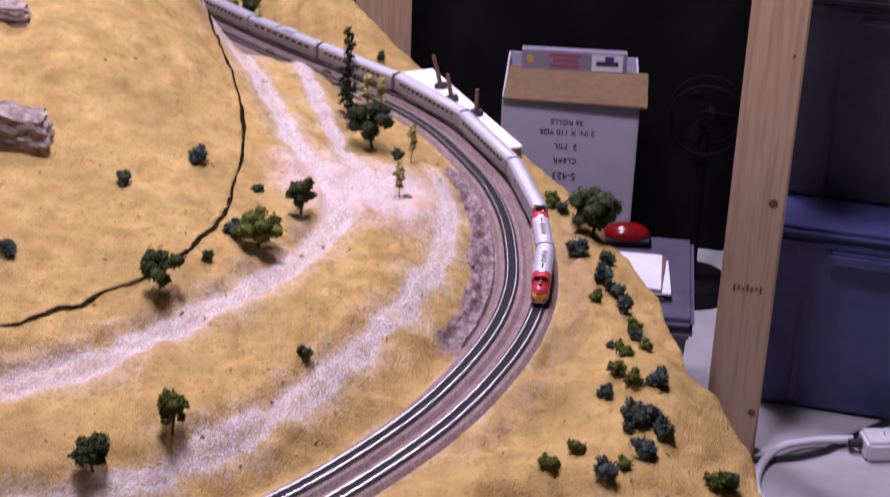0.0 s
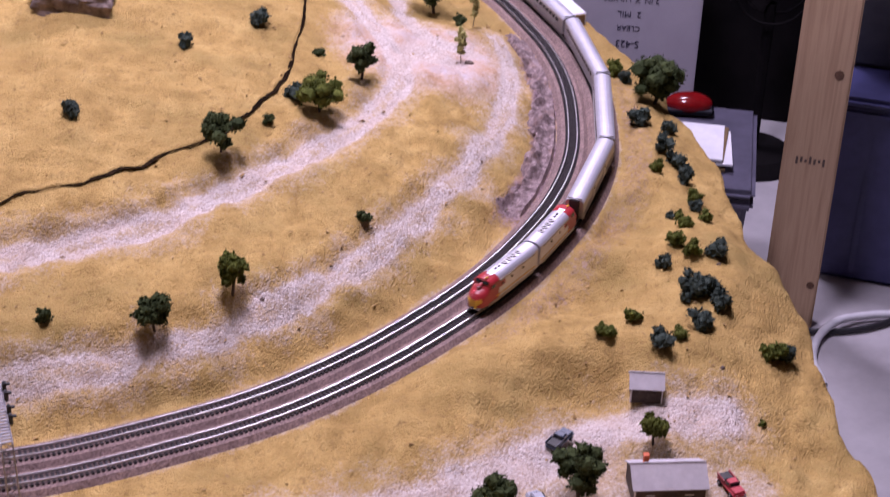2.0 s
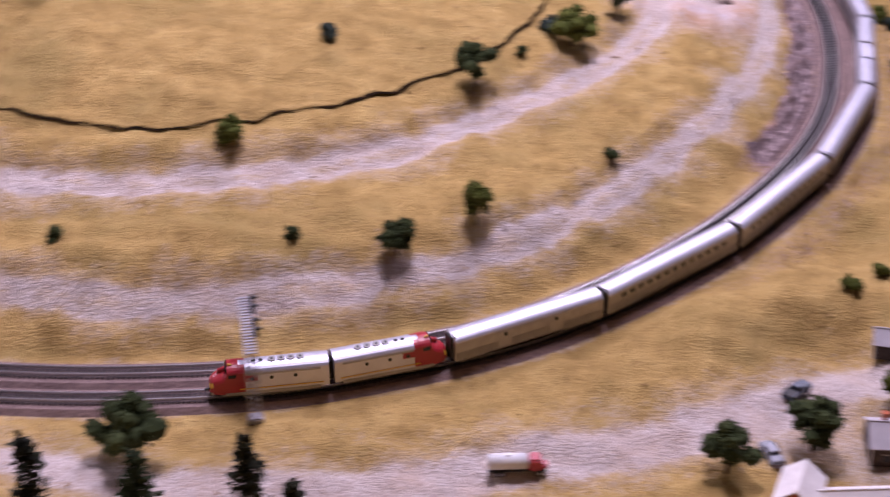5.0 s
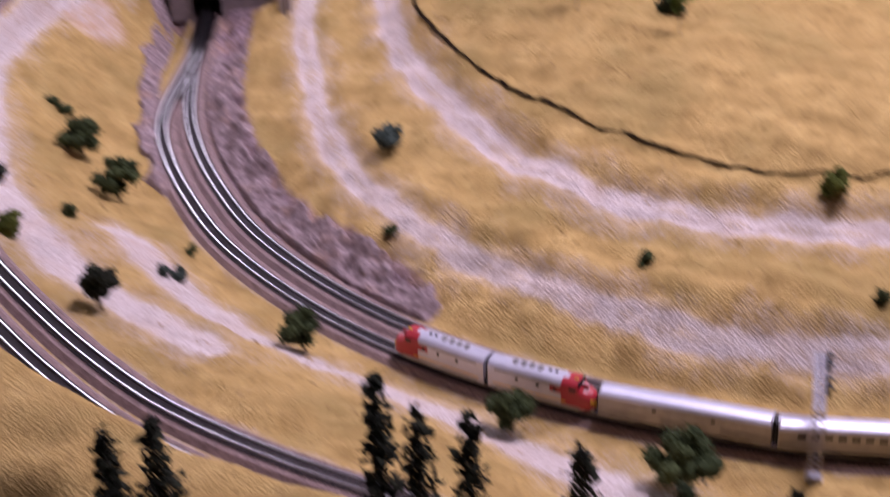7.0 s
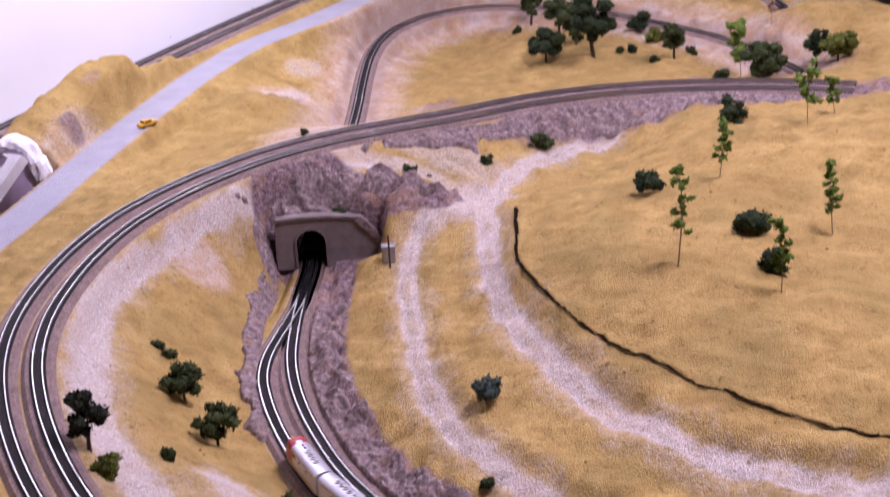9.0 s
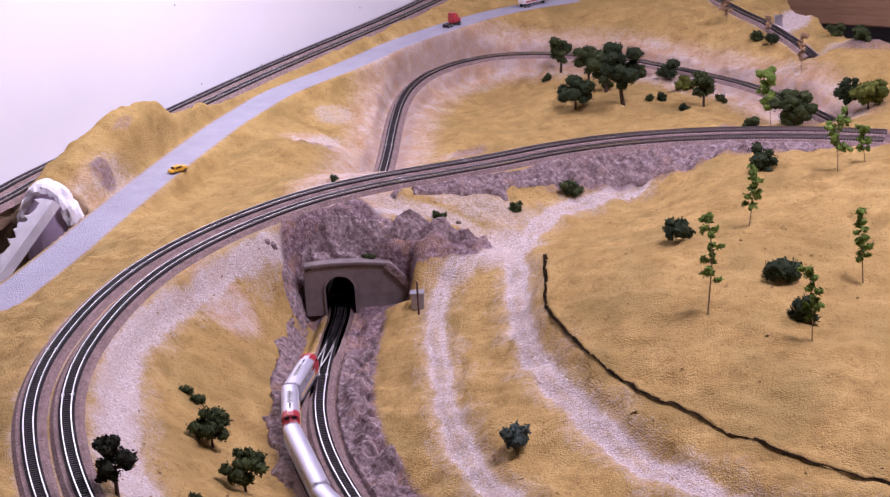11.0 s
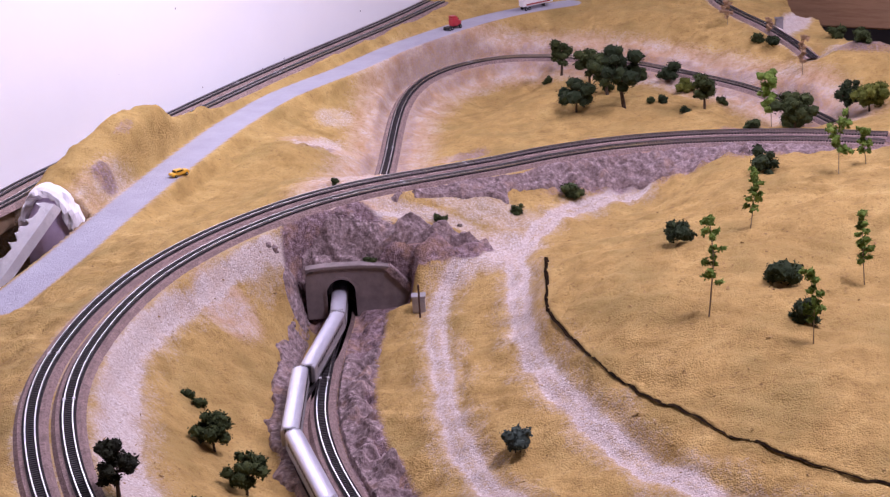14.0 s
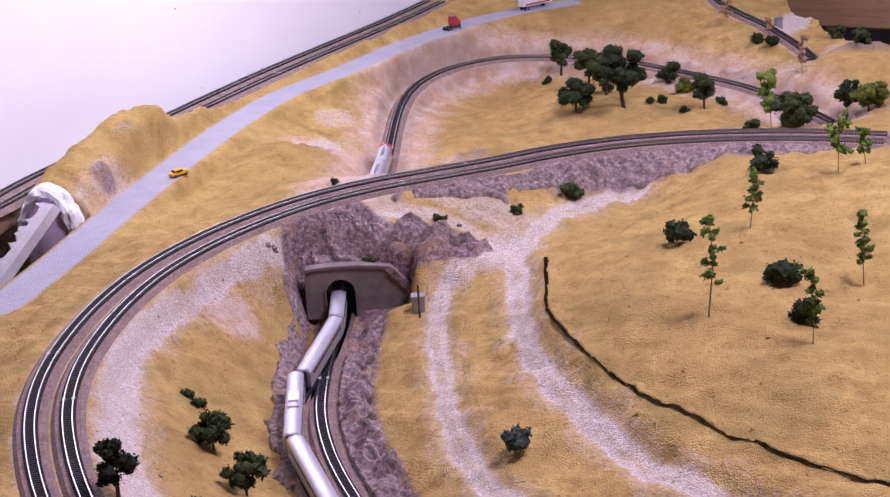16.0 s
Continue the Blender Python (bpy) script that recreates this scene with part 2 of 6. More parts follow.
YARD_ROAD = [(0.54, 1.017), (0.49, 1.03), (0.44, 1.03), (0.381, 1.004), (0.327, 0.985), (0.279, 0.977), (0.232, 0.97), (0.186, 0.962), (0.081, 0.942), (-0.012, 0.937), (-0.103, 0.946), (-0.192, 0.972), (-0.279, 1.003), (-0.368, 1.026), (-0.457, 1.051), (-0.543, 1.084), (-0.622, 1.132), (-0.693, 1.191)]
TABLE_EDGE = [(0.686, 2.268), (0.698, 2.143), (0.71, 2.018), (0.723, 1.893), (0.733, 1.768), (0.738, 1.643), (0.735, 1.519), (0.71, 1.395), (0.696, 1.272), (0.678, 1.148), (0.654, 1.026), (0.625, 0.904)]


def dense(points, step=0.008):
    """A smooth curve through the points, evenly sampled."""
    p = np.array(points, float)
    p = np.vstack([2 * p[0] - p[1], p, 2 * p[-1] - p[-2]])
    out = []
    for i in range(1, len(p) - 2):
        a, b, c, d = p[i - 1:i + 3]
        for u in np.linspace(0, 1, 24, endpoint=False):
            out.append(0.5 * (2 * b + (c - a) * u + (2 * a - 5 * b + 4 * c - d) * u * u + (3 * b - a - 3 * c + d) * u ** 3))
    out.append(p[-2])
    q = np.array(out)
    s = np.r_[0, np.cumsum(np.linalg.norm(np.diff(q, axis=0), axis=1))]
    u = np.linspace(0, s[-1], max(3, int(s[-1] / step)))
    return np.c_[[np.interp(u, s, q[:, k]) for k in range(q.shape[1])]].T


def sideways(c):
    d = np.gradient(c[:, :2], axis=0)
    d /= np.linalg.norm(d, axis=1)[:, None]
    return np.c_[-d[:, 1], d[:, 0]]


def offset(c, by):
    q = c.copy()
    q[:, :2] += sideways(c) * (by if np.isscalar(by) else np.asarray(by)[:, None])
    return q


def with_height(c, z):
    z = np.interp(np.linspace(0, 1, len(c)), np.linspace(0, 1, len(z)), z) if isinstance(z, (list, tuple)) else np.full(len(c), z)
    return np.c_[c[:, :2], z]


def away(p, c):
    """Distance of the points p from the curve c, and the nearest sample."""
    best, which = np.full(len(p), 9.0), np.zeros(len(p), int)
    for i in range(0, len(c)):
        d = (p[:, 0] - c[i, 0]) ** 2 + (p[:, 1] - c[i, 1]) ** 2
        k = d < best
        best[k], which[k] = d[k], i
    return np.sqrt(best), which


inner = with_height(dense(LOWER_INNER), 0.0)
run = np.r_[0, np.cumsum(np.linalg.norm(np.diff(inner[:, :2], axis=0), axis=1))]
merge = np.clip((run - run[-1] + 0.39) / 0.25, 0, 1)
GAP = 0.034
outer = offset(inner, GAP * (1 - merge * merge * (3 - 2 * merge)))
branch = with_height(dense(BRANCH), [0.0, 0.02, 0.03, 0.035, 0.04, 0.045])
upper_a = with_height(dense(UPPER_INNER), [0.10, 0.11, 0.12, 0.12, 0.12, 0.12])
upper_b = offset(upper_a, 0.036)
back_b = with_height(dense(BACK_B), 0.10)
back_a = offset(back_b, 0.034)
road_low, road_high, spur = (with_height(dense(c), z) for c, z in ((ROAD_LOW, [0.025, 0.028, 0.03, 0.03, 0.03, 0.03, 0.03, 0.03, 0.065]), (ROAD_HIGH, [0.05, 0.06, 0.06, 0.06, 0.06, 0.08]), (SPUR, 0.045)))
seam = with_height(dense(SEAM), 0.085)
highway, dirt_left, yard_road = with_height(dense(HIGHWAY), 0.09), with_height(dense(DIRT_LEFT), [0.09, 0.09, 0.092, 0.10]), with_height(dense(YARD_ROAD), [-0.01, -0.01, 0.0, 0.03, 0.06])
PORTAL = (-0.858, 1.789)
siding = with_height(dense(SIDING), [0.10, 0.10, 0.10, 0.085])
TRACKS = [inner, outer, branch, upper_a, upper_b, back_a, back_b, siding]


# ---- terrain ----
def edge_right(y):
    t = np.array(TABLE_EDGE)[::-1]
    return np.interp(y, np.r_[0.5, t[:, 1], 2.4, 2.75, 2.85, 2.98, 3.05, 3.2, 3.6], np.r_[0.5, t[:, 0], 0.6, 0.35, -0.29, -0.40, -0.44, -0.52, -0.65])


def edge_left(y):
    return np.interp(y, [0.5, 1.5, 1.7, 3.13, 3.6], [-1.1, -1.35, -1.452, -1.272, -1.21])


def control_points():
    pts = []
    take = lambda c, n, dz=0.0, by=0.0: pts.extend((offset(c, by) + [0, 0, dz])[::n].tolist())
    take(inner, 12, -0.003, -0.03)
    cut = int(0.9 * len(inner))
    take(inner[:cut], 12, -0.003, 0.065)
    take(inner[cut:], 8, -0.003, 0.045)
    for c in (upper_a, upper_b, branch[len(branch) // 5:], back_a, siding):
        take(c, 14, -0.003)
    take(road_low, 12), take(road_high, 12), take(seam, 14), take(highway, 14), take(dirt_left, 12), take(yard_road, 12), take(spur, 10)
    pts += [(-0.05, 1.6, 0.115), (0.1, 1.75, 0.14), (-0.2, 1.75, 0.125), (0.08, 1.97, 0.19), (-0.05, 2.1, 0.17), (-0.22, 2.05, 0.15), (-0.4, 1.9, 0.12), (-0.38, 2.05, 0.13),
            (0.2, 2.2, 0.18), (0.1, 2.45, 0.2), (-0.1, 2.4, 0.14), (0.3, 2.6, 0.12)]
    for y, x in [(p[1], p[0]) for p in TABLE_EDGE]:
        pts.append((x, y, -0.025))
    pts += [(0.55, 2.35, 0.035), (0.5, 2.6, 0.06), (0.6, 2.2, 0.01)]
    pts += [(0.3, 0.85, -0.02), (0.5, 0.85, -0.025), (0.0, 0.8, 0.0), (-0.2, 0.9, 0.03), (0.401, 1.112, 0.017), (0.341, 1.08, 0.012), (0.459, 1.128, 0.018), (0.496, 1.115, 0.015), (0.444, 1.085, -0.010), (0.395, 1.075, -0.008),
            (0.531, 1.318, -0.014), (0.512, 1.235, -0.014), (0.468, 1.20, -0.010), (0.588, 1.374, -0.012), (0.632, 1.273, 0.010), (0.63, 1.19, 0.012), (0.618, 1.15, 0.006)]
    pts += [(-0.5, 0.7, 0.08), (-0.8, 0.8, 0.06), (-1.1, 1.0, 0.06), (-1.12, 1.3, 0.09), (-1.3, 1.4, 0.0)]
    pts += [(-0.7, 2.5, 0.04), (-0.85, 2.7, 0.04), (-0.6, 2.6, 0.045), (-0.9, 2.4, 0.035), (-0.75, 2.35, 0.05), (-0.4, 2.75, 0.09), (-0.2, 2.7, 0.1), (-0.8, 3.05, 0.08), (-0.5, 3.0, 0.09), (-0.3, 3.2, 0.1), (0.1, 3.3, 0.1), (0.2, 3.0, 0.1), (-0.50, 3.10, 0.088), (-0.47, 3.2, 0.08), (-0.52, 3.3, 0.085),
            (-1.02, 1.98, 0.1), (-1.1, 2.2, 0.085),
            (-0.80, 1.815, 0.072), (-0.75, 1.83, 0.076), (-0.70, 1.86, 0.08),
            (-1.318, 2.05, 0.168), (-1.30, 1.95, 0.155), (-1.305, 1.88, 0.14), (-1.283, 2.12, 0.155), (-1.27, 2.25, 0.125), (-1.29, 2.35, 0.112)]
    take(upper_b[:int(0.28 * len(upper_b))], 8, 0.045, 0.05)
    take(upper_b[:int(0.28 * len(upper_b))], 8, 0.05, 0.09)
    return np.array(pts)


def thin_plate(c, p):
    def phi(a, b):
        d2 = (a[:, None, 0] - b[None, :, 0]) ** 2 + (a[:, None, 1] - b[None, :, 1]) ** 2
        return 0.5 * d2 * np.log(d2 + 1e-9)
    n = len(c)
    a = np.zeros((n + 3, n + 3))
    a[:n, :n] = phi(c, c) + np.eye(n) * 3e-5
    a[:n, n], a[:n, n + 1:] = 1, c[:, :2]
    a[n:, :n] = a[:n, n:].T
    w = np.linalg.solve(a, np.r_[c[:, 2], 0, 0, 0])
    out = np.empty(len(p))
    for i in range(0, len(p), 20000):
        q = p[i:i + 20000]
        out[i:i + 20000] = phi(q, c) @ w[:n] + w[n] + q @ w[n + 1:]
    return out


CONTROL = control_points()


def step01(x, a, b):
    u = np.clip((x - a) / (b - a), 0, 1)
    return u * u * (3 - 2 * u)


def wavy(p, scale, seed):
    """Cheap smooth noise from sums of sines."""
    r = np.random.RandomState(seed)
    out = np.zeros(len(p))
    for k in range(14):
        a, f, ph = r.uniform(0, 6.28), scale * r.uniform(0.5, 2.2), r.uniform(0, 6.28)
        out += np.sin((p[:, 0] * np.cos(a) + p[:, 1] * np.sin(a)) * f + ph + 0.8 * np.sin(p[:, 1] * f * 0.6 + k))
    return out / 14 ** 0.5


def tunnel_wall(p):
    """How far points lie on the rock wall that rises behind the tunnel mouth."""
    x, y = p[:, 0], p[:, 1]
    wob = 0.0025 * wavy(p, 60, 43) + 0.0015 * wavy(p, 170, 44)
    foot = np.where(x > -0.784, 1.798 + 0.48 * (x + 0.784), 1.798 + 0.12 * (-0.784 - x))
    top = 1.845 + 0.2 * (x + 0.868)
    return step01(y + wob - foot, -0.006, 0.003) * (1 - step01(y + wob - top, -0.002, 0.010)) * step01(x + wob, -0.925, -0.905) * (1 - step01(x + wob, -0.695, -0.672))


def masks(p):
    m = {}
    gravel = np.zeros(len(p))
    wob = 0.0022 * wavy(p, 70, 3) + 0.0012 * wavy(p, 200, 4)
    for c, half, rut in ((road_low, 0.0155, 0.007), (road_high, 0.0175, 0.008), (spur, 0.013, 0.0), (dirt_left, 0.012, 0.0), (yard_road, 0.024, 0.0)):
        d, k = away(p, c)
        d = d + wob
        half = half * (1.9 - 1.0 * step01(k / len(c), 0.35, 0.7)) if c is dirt_left else half
        band = 1 - step01(d / half, 0.5, 1.55)
        gravel = np.maximum(gravel, 0.34 * (1 - step01(d + 3 * wob, half, 3.2 * half)))
        gravel = np.maximum(gravel, np.clip(0.58 * band + (0.5 if c is road_high else 0.3) * np.exp(-((d - rut) / 0.0036) ** 2), 0, 1) if rut else 0.85 * band)
    m["gravel"] = gravel
    for x, y, rx, ry, a in ((-1.115, 2.29, 0.03, 0.09, 0.6), (-1.16, 2.45, 0.035, 0.06, 0.5), (-0.59, 2.82, 0.09, 0.025, 0.65), (-0.36, 2.86, 0.06, 0.05, 0.55), (-0.495, 3.08, 0.035, 0.16, 0.9), (-1.262, 1.92, 0.03, 0.05, 0.36), (-1.25, 2.07, 0.02, 0.04, 0.34), (-0.70, 1.835, 0.028, 0.06, 0.6), (-0.72, 1.96, 0.12, 0.04, 0.5), (-0.665, 1.875, 0.065, 0.07, 0.74), (-0.77, 1.905, 0.10, 0.022, 0.6), (0.455, 1.655, 0.05, 0.05, 0.7), (-0.58, 1.47, 0.014, 0.03, 0.6), (0.455, 0.955, 0.085, 0.06, 0.5), (0.40, 0.99, 0.06, 0.06, 0.55), (0.52, 0.935, 0.04, 0.04, 0.55)):
        m["gravel"] = np.maximum(m["gravel"], a * (1 - step01(np.hypot((p[:, 0] - x) / rx, (p[:, 1] - y) / ry) + 18 * wob, 0.5, 1.2)))
    side, near = away(p, inner)
    m["tar"] = 1 - step01(away(p, highway)[0], 0.0265, 0.0295)
    rock = np.zeros(len(p))
    u = near / len(inner)
    left = (p[:, 0] - inner[near, 0]) * sideways(inner)[near, 0] + (p[:, 1] - inner[near, 1]) * sideways(inner)[near, 1]
    hillside, outside = left < 0, left > 0
    d = side + 0.5 * wob
    rock = np.maximum(rock, hillside * (1 - step01(d, 0.05, 0.075)) * step01(d, 0.012, 0.02) * step01(u, 0.76, 0.79))
    rock = np.maximum(rock, hillside * (1 - step01(d, 0.035, 0.055)) * step01(d, 0.012, 0.02) * step01(u, 0.38, 0.42) * (1 - step01(u, 0.5, 0.53)))
    rock = np.maximum(rock, 0.62 * outside * (1 - step01(d, 0.042, 0.062)) * step01(d, 0.035, 0.045) * step01(u, 0.86, 0.9))
    rock = np.maximum(rock, tunnel_wall(p))
    ua, un = away(p, upper_a)
    rock = np.maximum(rock, (1 - step01(ua, 0.05, 0.09)) * step01(un / len(upper_a), 0.76, 0.8) * 0.75)
    rock = np.maximum(rock, 0.38 * outside * (1 - step01(d, 0.075, 0.12)) * step01(d, 0.05, 0.06) * step01(u, 0.38, 0.43) * (1 - step01(u, 0.55, 0.6)))
    for x, y, rx, ry, a in ((-1.10, 2.25, 0.025, 0.07, 0.5), (-0.885, 2.34, 0.04, 0.07, 0.55), (-0.33, 2.84, 0.07, 0.05, 0.6), (-1.27, 1.91, 0.016, 0.03, 0.62), (-1.30, 2.02, 0.014, 0.03, 0.5)):
        rock = np.maximum(rock, a * (1 - step01(np.hypot((p[:, 0] - x) / rx, (p[:, 1] - y) / ry) + 18 * wob, 0.5, 1.2)))
    rock = np.maximum(rock, 1 - step01(np.hypot((p[:, 0] + 0.90) / 0.035, (p[:, 1] - 1.80) / 0.06), 0.7, 1.1))
    bd, bk = away(p, branch)
    rock = np.maximum(rock, 0.44 * (1 - step01(bd + 2 * wob, 0.025, 0.06)) * step01(bk / len(branch), 0.18, 0.22))
    m["rock"] = rock
    bed = np.min([away(p, c)[0] for c in TRACKS], axis=0)
    m["gravel"] = np.maximum(m["gravel"], 0.42 * (1 - step01(bed + wob, 0.015, 0.026)))
    m["pink"] = np.maximum(0.62 * (1 - step01(away(p, branch)[0], 0.03, 0.13)), 0.8 * (1 - step01(np.hypot(p[:, 0] - 0.45, p[:, 1] - 1.66), 0.05, 0.16)))
    m["pink"] = np.maximum(m["pink"], 0.45 * (1 - step01(np.hypot((p[:, 0] + 1.24) / 0.06, (p[:, 1] - 1.85) / 0.2), 0.6, 1.2)))
    for x, y, r in ((-1.11, 2.28, 0.09), (-0.90, 2.32, 0.08), (-0.93, 1.62, 0.06)):
        m["pink"] = np.maximum(m["pink"], 0.6 * (1 - step01(np.hypot(p[:, 0] - x, p[:, 1] - y), 0.4 * r, r)))
    m["bed"] = bed
    return m


def portal_frame(p):
    """How far points lie beyond the tunnel mouth, and to the side of its axis."""
    d = inner[-1, :2] - inner[-6, :2]
    d = d / np.linalg.norm(d)
    q = np.asarray(p) - np.array(PORTAL)
    return q @ d, q @ np.array([-d[1], d[0]])


def ground_height(p):
    p = np.asarray(p, float).reshape(-1, 2)
    z = thin_plate(CONTROL, p)
    z += 0.0032 * wavy(p, 38, 5) + 0.0016 * wavy(p, 110, 6) + 0.0008 * wavy(p, 330, 7)
    for c, half, up, down in ((road_high, 0.017, 0.006, 0.002), (road_low, 0.016, 0.004, 0.0025)):
        d, k = away(p, c)
        s = -((p - c[k, :2]) * sideways(c)[k]).sum(axis=1) + 0.004 * wavy(p, 45, 15)
        ends = step01(k / len(c), 0.12, 0.2) * (1 - step01(k / len(c), 0.84, 0.92))
        z += ends * up * step01(s, half, half + 0.009) * (1 - step01(s, half + 0.012, half + 0.045))
        z += ends * down * step01(-s, half - 0.002, half + 0.005) * (1 - step01(-s, half + 0.006, half + 0.03))
    m = masks(p)
    z += m["rock"] * (0.004 * wavy(p, 170, 8) + 0.004 * wavy(p, 90, 9))
    z -= 0.0025 * m["gravel"]
    for c in TRACKS:
        d, k = away(p, c)
        over = k > 0.2 * len(c) if c is branch else portal_frame(p)[0] < 0 if c is inner or c is outer else np.full(len(p), True)
        w = (1 - step01(d, 0.017, 0.036)) * over
        z = z * (1 - w) + (c[k, 2] - 0.004) * w
    d, k = away(p, upper_b)
    out = ((p - upper_b[k, :2]) * sideways(upper_b)[k]).sum(axis=1)
    bank = step01(out, 0.012, 0.04) * (1 - step01(out, 0.09, 0.2)) * (1 - step01(k / len(upper_b), 0.15, 0.24))
    z = np.maximum(z, (upper_b[k, 2] + 0.056 + 0.004 * wavy(p, 40, 12)) * bank + z * (1 - bank))
    along, across = portal_frame(p)
    yard = step01(along, -0.075, -0.03) * (1 - step01(along, -0.004, 0.002)) * step01(across, -0.10, -0.082) * (1 - step01(across, 0.034, 0.05))
    z = np.minimum(z, 0.004 + 0.0015 * wavy(p, 150, 13)) * yard + z * (1 - yard)
    roofed = step01(along, 0.0, 0.005) * (1 - step01(np.abs(across), 0.03, 0.05)) * (1 - step01(along, 0.1, 0.14))
    z = np.maximum(z, 0.06 * roofed + z * (1 - roofed))
    d, k = away(p, highway)
    w = 1 - step01(d, 0.03, 0.05)
    z = z * (1 - w) + highway[k, 2] * w
    edge = np.interp(p[:, 1], highway[:, 1], highway[:, 0]) - 0.034
    pit = step01(edge - p[:, 0], 0.0, 0.006) * (1 - step01(p[:, 1], 1.822, 1.834))
    z = z * (1 - pit) - 0.15 * pit
    return z, m


def ground_at(x, y):
    return float(ground_height([(x, y)])[0][0])


def build_terrain():
    nx, ny = 520, 600
    ys = np.linspace(0.55, 3.6, ny)
    us = np.linspace(0, 1, nx)
    xs = edge_left(ys)[:, None] + us[None] * (edge_right(ys) - edge_left(ys))[:, None]
    ragged = 0.005 * np.sin(ys * 23) + 0.004 * np.sin(ys * 61 + 1)
    xs += ragged[:, None] * step01(us, 0.9, 1.0)[None]
    p = np.c_[xs.ravel(), np.repeat(ys, nx)]
    z, m = ground_height(p)
    z = z.reshape(ny, nx)
    skirt = np.c_[xs[:, -1:] + 0.012, xs[:, -1:] + 0.012]
    zall = np.c_[z, z[:, -1:] - 0.05, z[:, -1:] - 0.16]
    xall = np.c_[xs, skirt]
    n2 = nx + 2
    verts = np.c_[xall.ravel(), np.repeat(ys, n2), zall.ravel()]
    i = np.arange(ny - 1)[:, None] * n2 + np.arange(n2 - 1)[None]
    faces = np.c_[i.ravel(), i.ravel() + 1, i.ravel() + 1 + n2, i.ravel() + n2]
    mid = verts[faces, :2].mean(axis=1)
    along, across = portal_frame(mid)
    faces = faces[~((np.abs(across) < 0.0215) & (along > -0.009) & (along < 0.014))]
    me = bpy.data.meshes.new("ground")
    me.from_pydata(verts.tolist(), [], faces.tolist())
    for name in ("gravel", "rock", "pink", "tar"):
        v = m[name].reshape(ny, nx)
        a = me.attributes.new(name, "FLOAT", "POINT")
        a.data.foreach_set("value", np.c_[v, v[:, -1:], v[:, -1:]].ravel().astype(np.float32))
    me.materials.append(TURF)
    me.shade_smooth()
    return tagged(new("ground", me), "tan turf model railway scenery with dirt roads and rock cuts", "terrain", kind="structure")


build_terrain()


# ---- tracks ----
def strip(curve, profile, closed=False):
    """Sweeps a cross-section of (across, up) along a curve."""
    s, n = sideways(curve), len(profile)
    verts = [(c[0] + q[0] * a, c[1] + q[1] * a, c[2] + b) for c, q in zip(curve, s) for a, b in profile]
    last = n if closed else n - 1
    faces = [(i * n + j, i * n + (j + 1) % n, (i + 1) * n + (j + 1) % n, (i + 1) * n + j) for i in range(len(curve) - 1) for j in range(last)]
    return verts, faces


def from_lists(name, verts, faces, material, parent=None, kind="", smooth=False):
    me = bpy.data.meshes.new(name)
    me.from_pydata([tuple(v) for v in verts], [], faces)
    me.materials.append(material)
    if smooth:
        me.shade_smooth()
    ob = new(name, me)
    ob.parent = parent
    if kind:
        ob["kind"] = kind
    return ob


JOINT = plain("pale_rail_joint", (0.62, 0.58, 0.60), (0.72, 0.68, 0.70), 0.5, 0, 200)


def build_track(name, curve, label, joints=()):
    root = thing(name, Matrix.Identity(4), label, "railway track", "tracks", "structure")
    v, f = strip(curve, [(-0.0185, -0.0055), (-0.0125, 0.0004), (0.0125, 0.0004), (0.0185, -0.0055)])
    from_lists("ballast", v, f, BALLAST, root)
    for side in (-0.00475, 0.00475):
        v, f = strip(curve, [(side - 0.0006, 0.002), (side - 0.0006, 0.0042), (side + 0.0006, 0.0042), (side + 0.0006, 0.002)], True)
        from_lists("rail", v, f, RAIL, root)
    s = np.r_[0, np.cumsum(np.linalg.norm(np.diff(curve[:, :2], axis=0), axis=1))]
    at = np.arange(0.002, s[-1], 0.0042)
    px, py, pz = (np.interp(at, s, curve[:, k]) for k in range(3))
    side = sideways(curve)
    sx, sy = np.interp(at, s, side[:, 0]), np.interp(at, s, side[:, 1])
    verts, faces = [], []
    for x, y, z, a, b in zip(px, py, pz, sx, sy):
        k = len(verts)
        for u, v, h in ((-1, -1, 0), (1, -1, 0), (1, 1, 0), (-1, 1, 0), (-1, -1, 1), (1, -1, 1), (1, 1, 1), (-1, 1, 1)):
            verts.append((x + a * u * 0.008 + b * v * 0.0011, y + b * u * 0.008 - a * v * 0.0011, z + 0.0004 + h * 0.0018))
        faces += [(k + 4, k + 5, k + 6, k + 7), (k, k + 1, k + 5, k + 4), (k + 1, k + 2, k + 6, k + 5), (k + 2, k + 3, k + 7, k + 6), (k + 3, k, k + 4, k + 7)]
    from_lists("ties", verts, faces, TIE, root, "stuff")
    for u in joints:
        k = int(u * len(curve))
        for s in (-0.00475, 0.00475):
            q = curve[k] + [side[k, 0] * s, side[k, 1] * s, 0.0036]
            turn = Euler((0, 0, math.atan2(side[k, 1], side[k, 0]))).to_matrix()
            part("rail_joint", box((0.0034, 0.0042, 0.0020), q, turn, 0.0003), JOINT, root, "pale rail joint")


JOINTS = {"raised double line's near track": (0.391, 0.71), "raised double line's far track": (0.438, 0.529, 0.751), "single track looping behind the tunnel": (0.289, 0.558),
          "track beside the white board": (0.541,), "track along the back of the layout": (0.595,), "single track of dark ties on the curve's hill side": (0.932,)}
for c, label in ((inner, "single track of dark ties on the curve's hill side"), (outer, "outer curve track carrying the silver train"), (branch, "single track looping behind the tunnel"),
                 (upper_a, "raised double line's near track"), (upper_b, "raised double line's far track"), (back_a, "track beside the white board"), (back_b, "track along the back of the layout"), (siding, "track running off past the far corner")):
    build_track("track", c, label, JOINTS[label] if label in JOINTS else ())

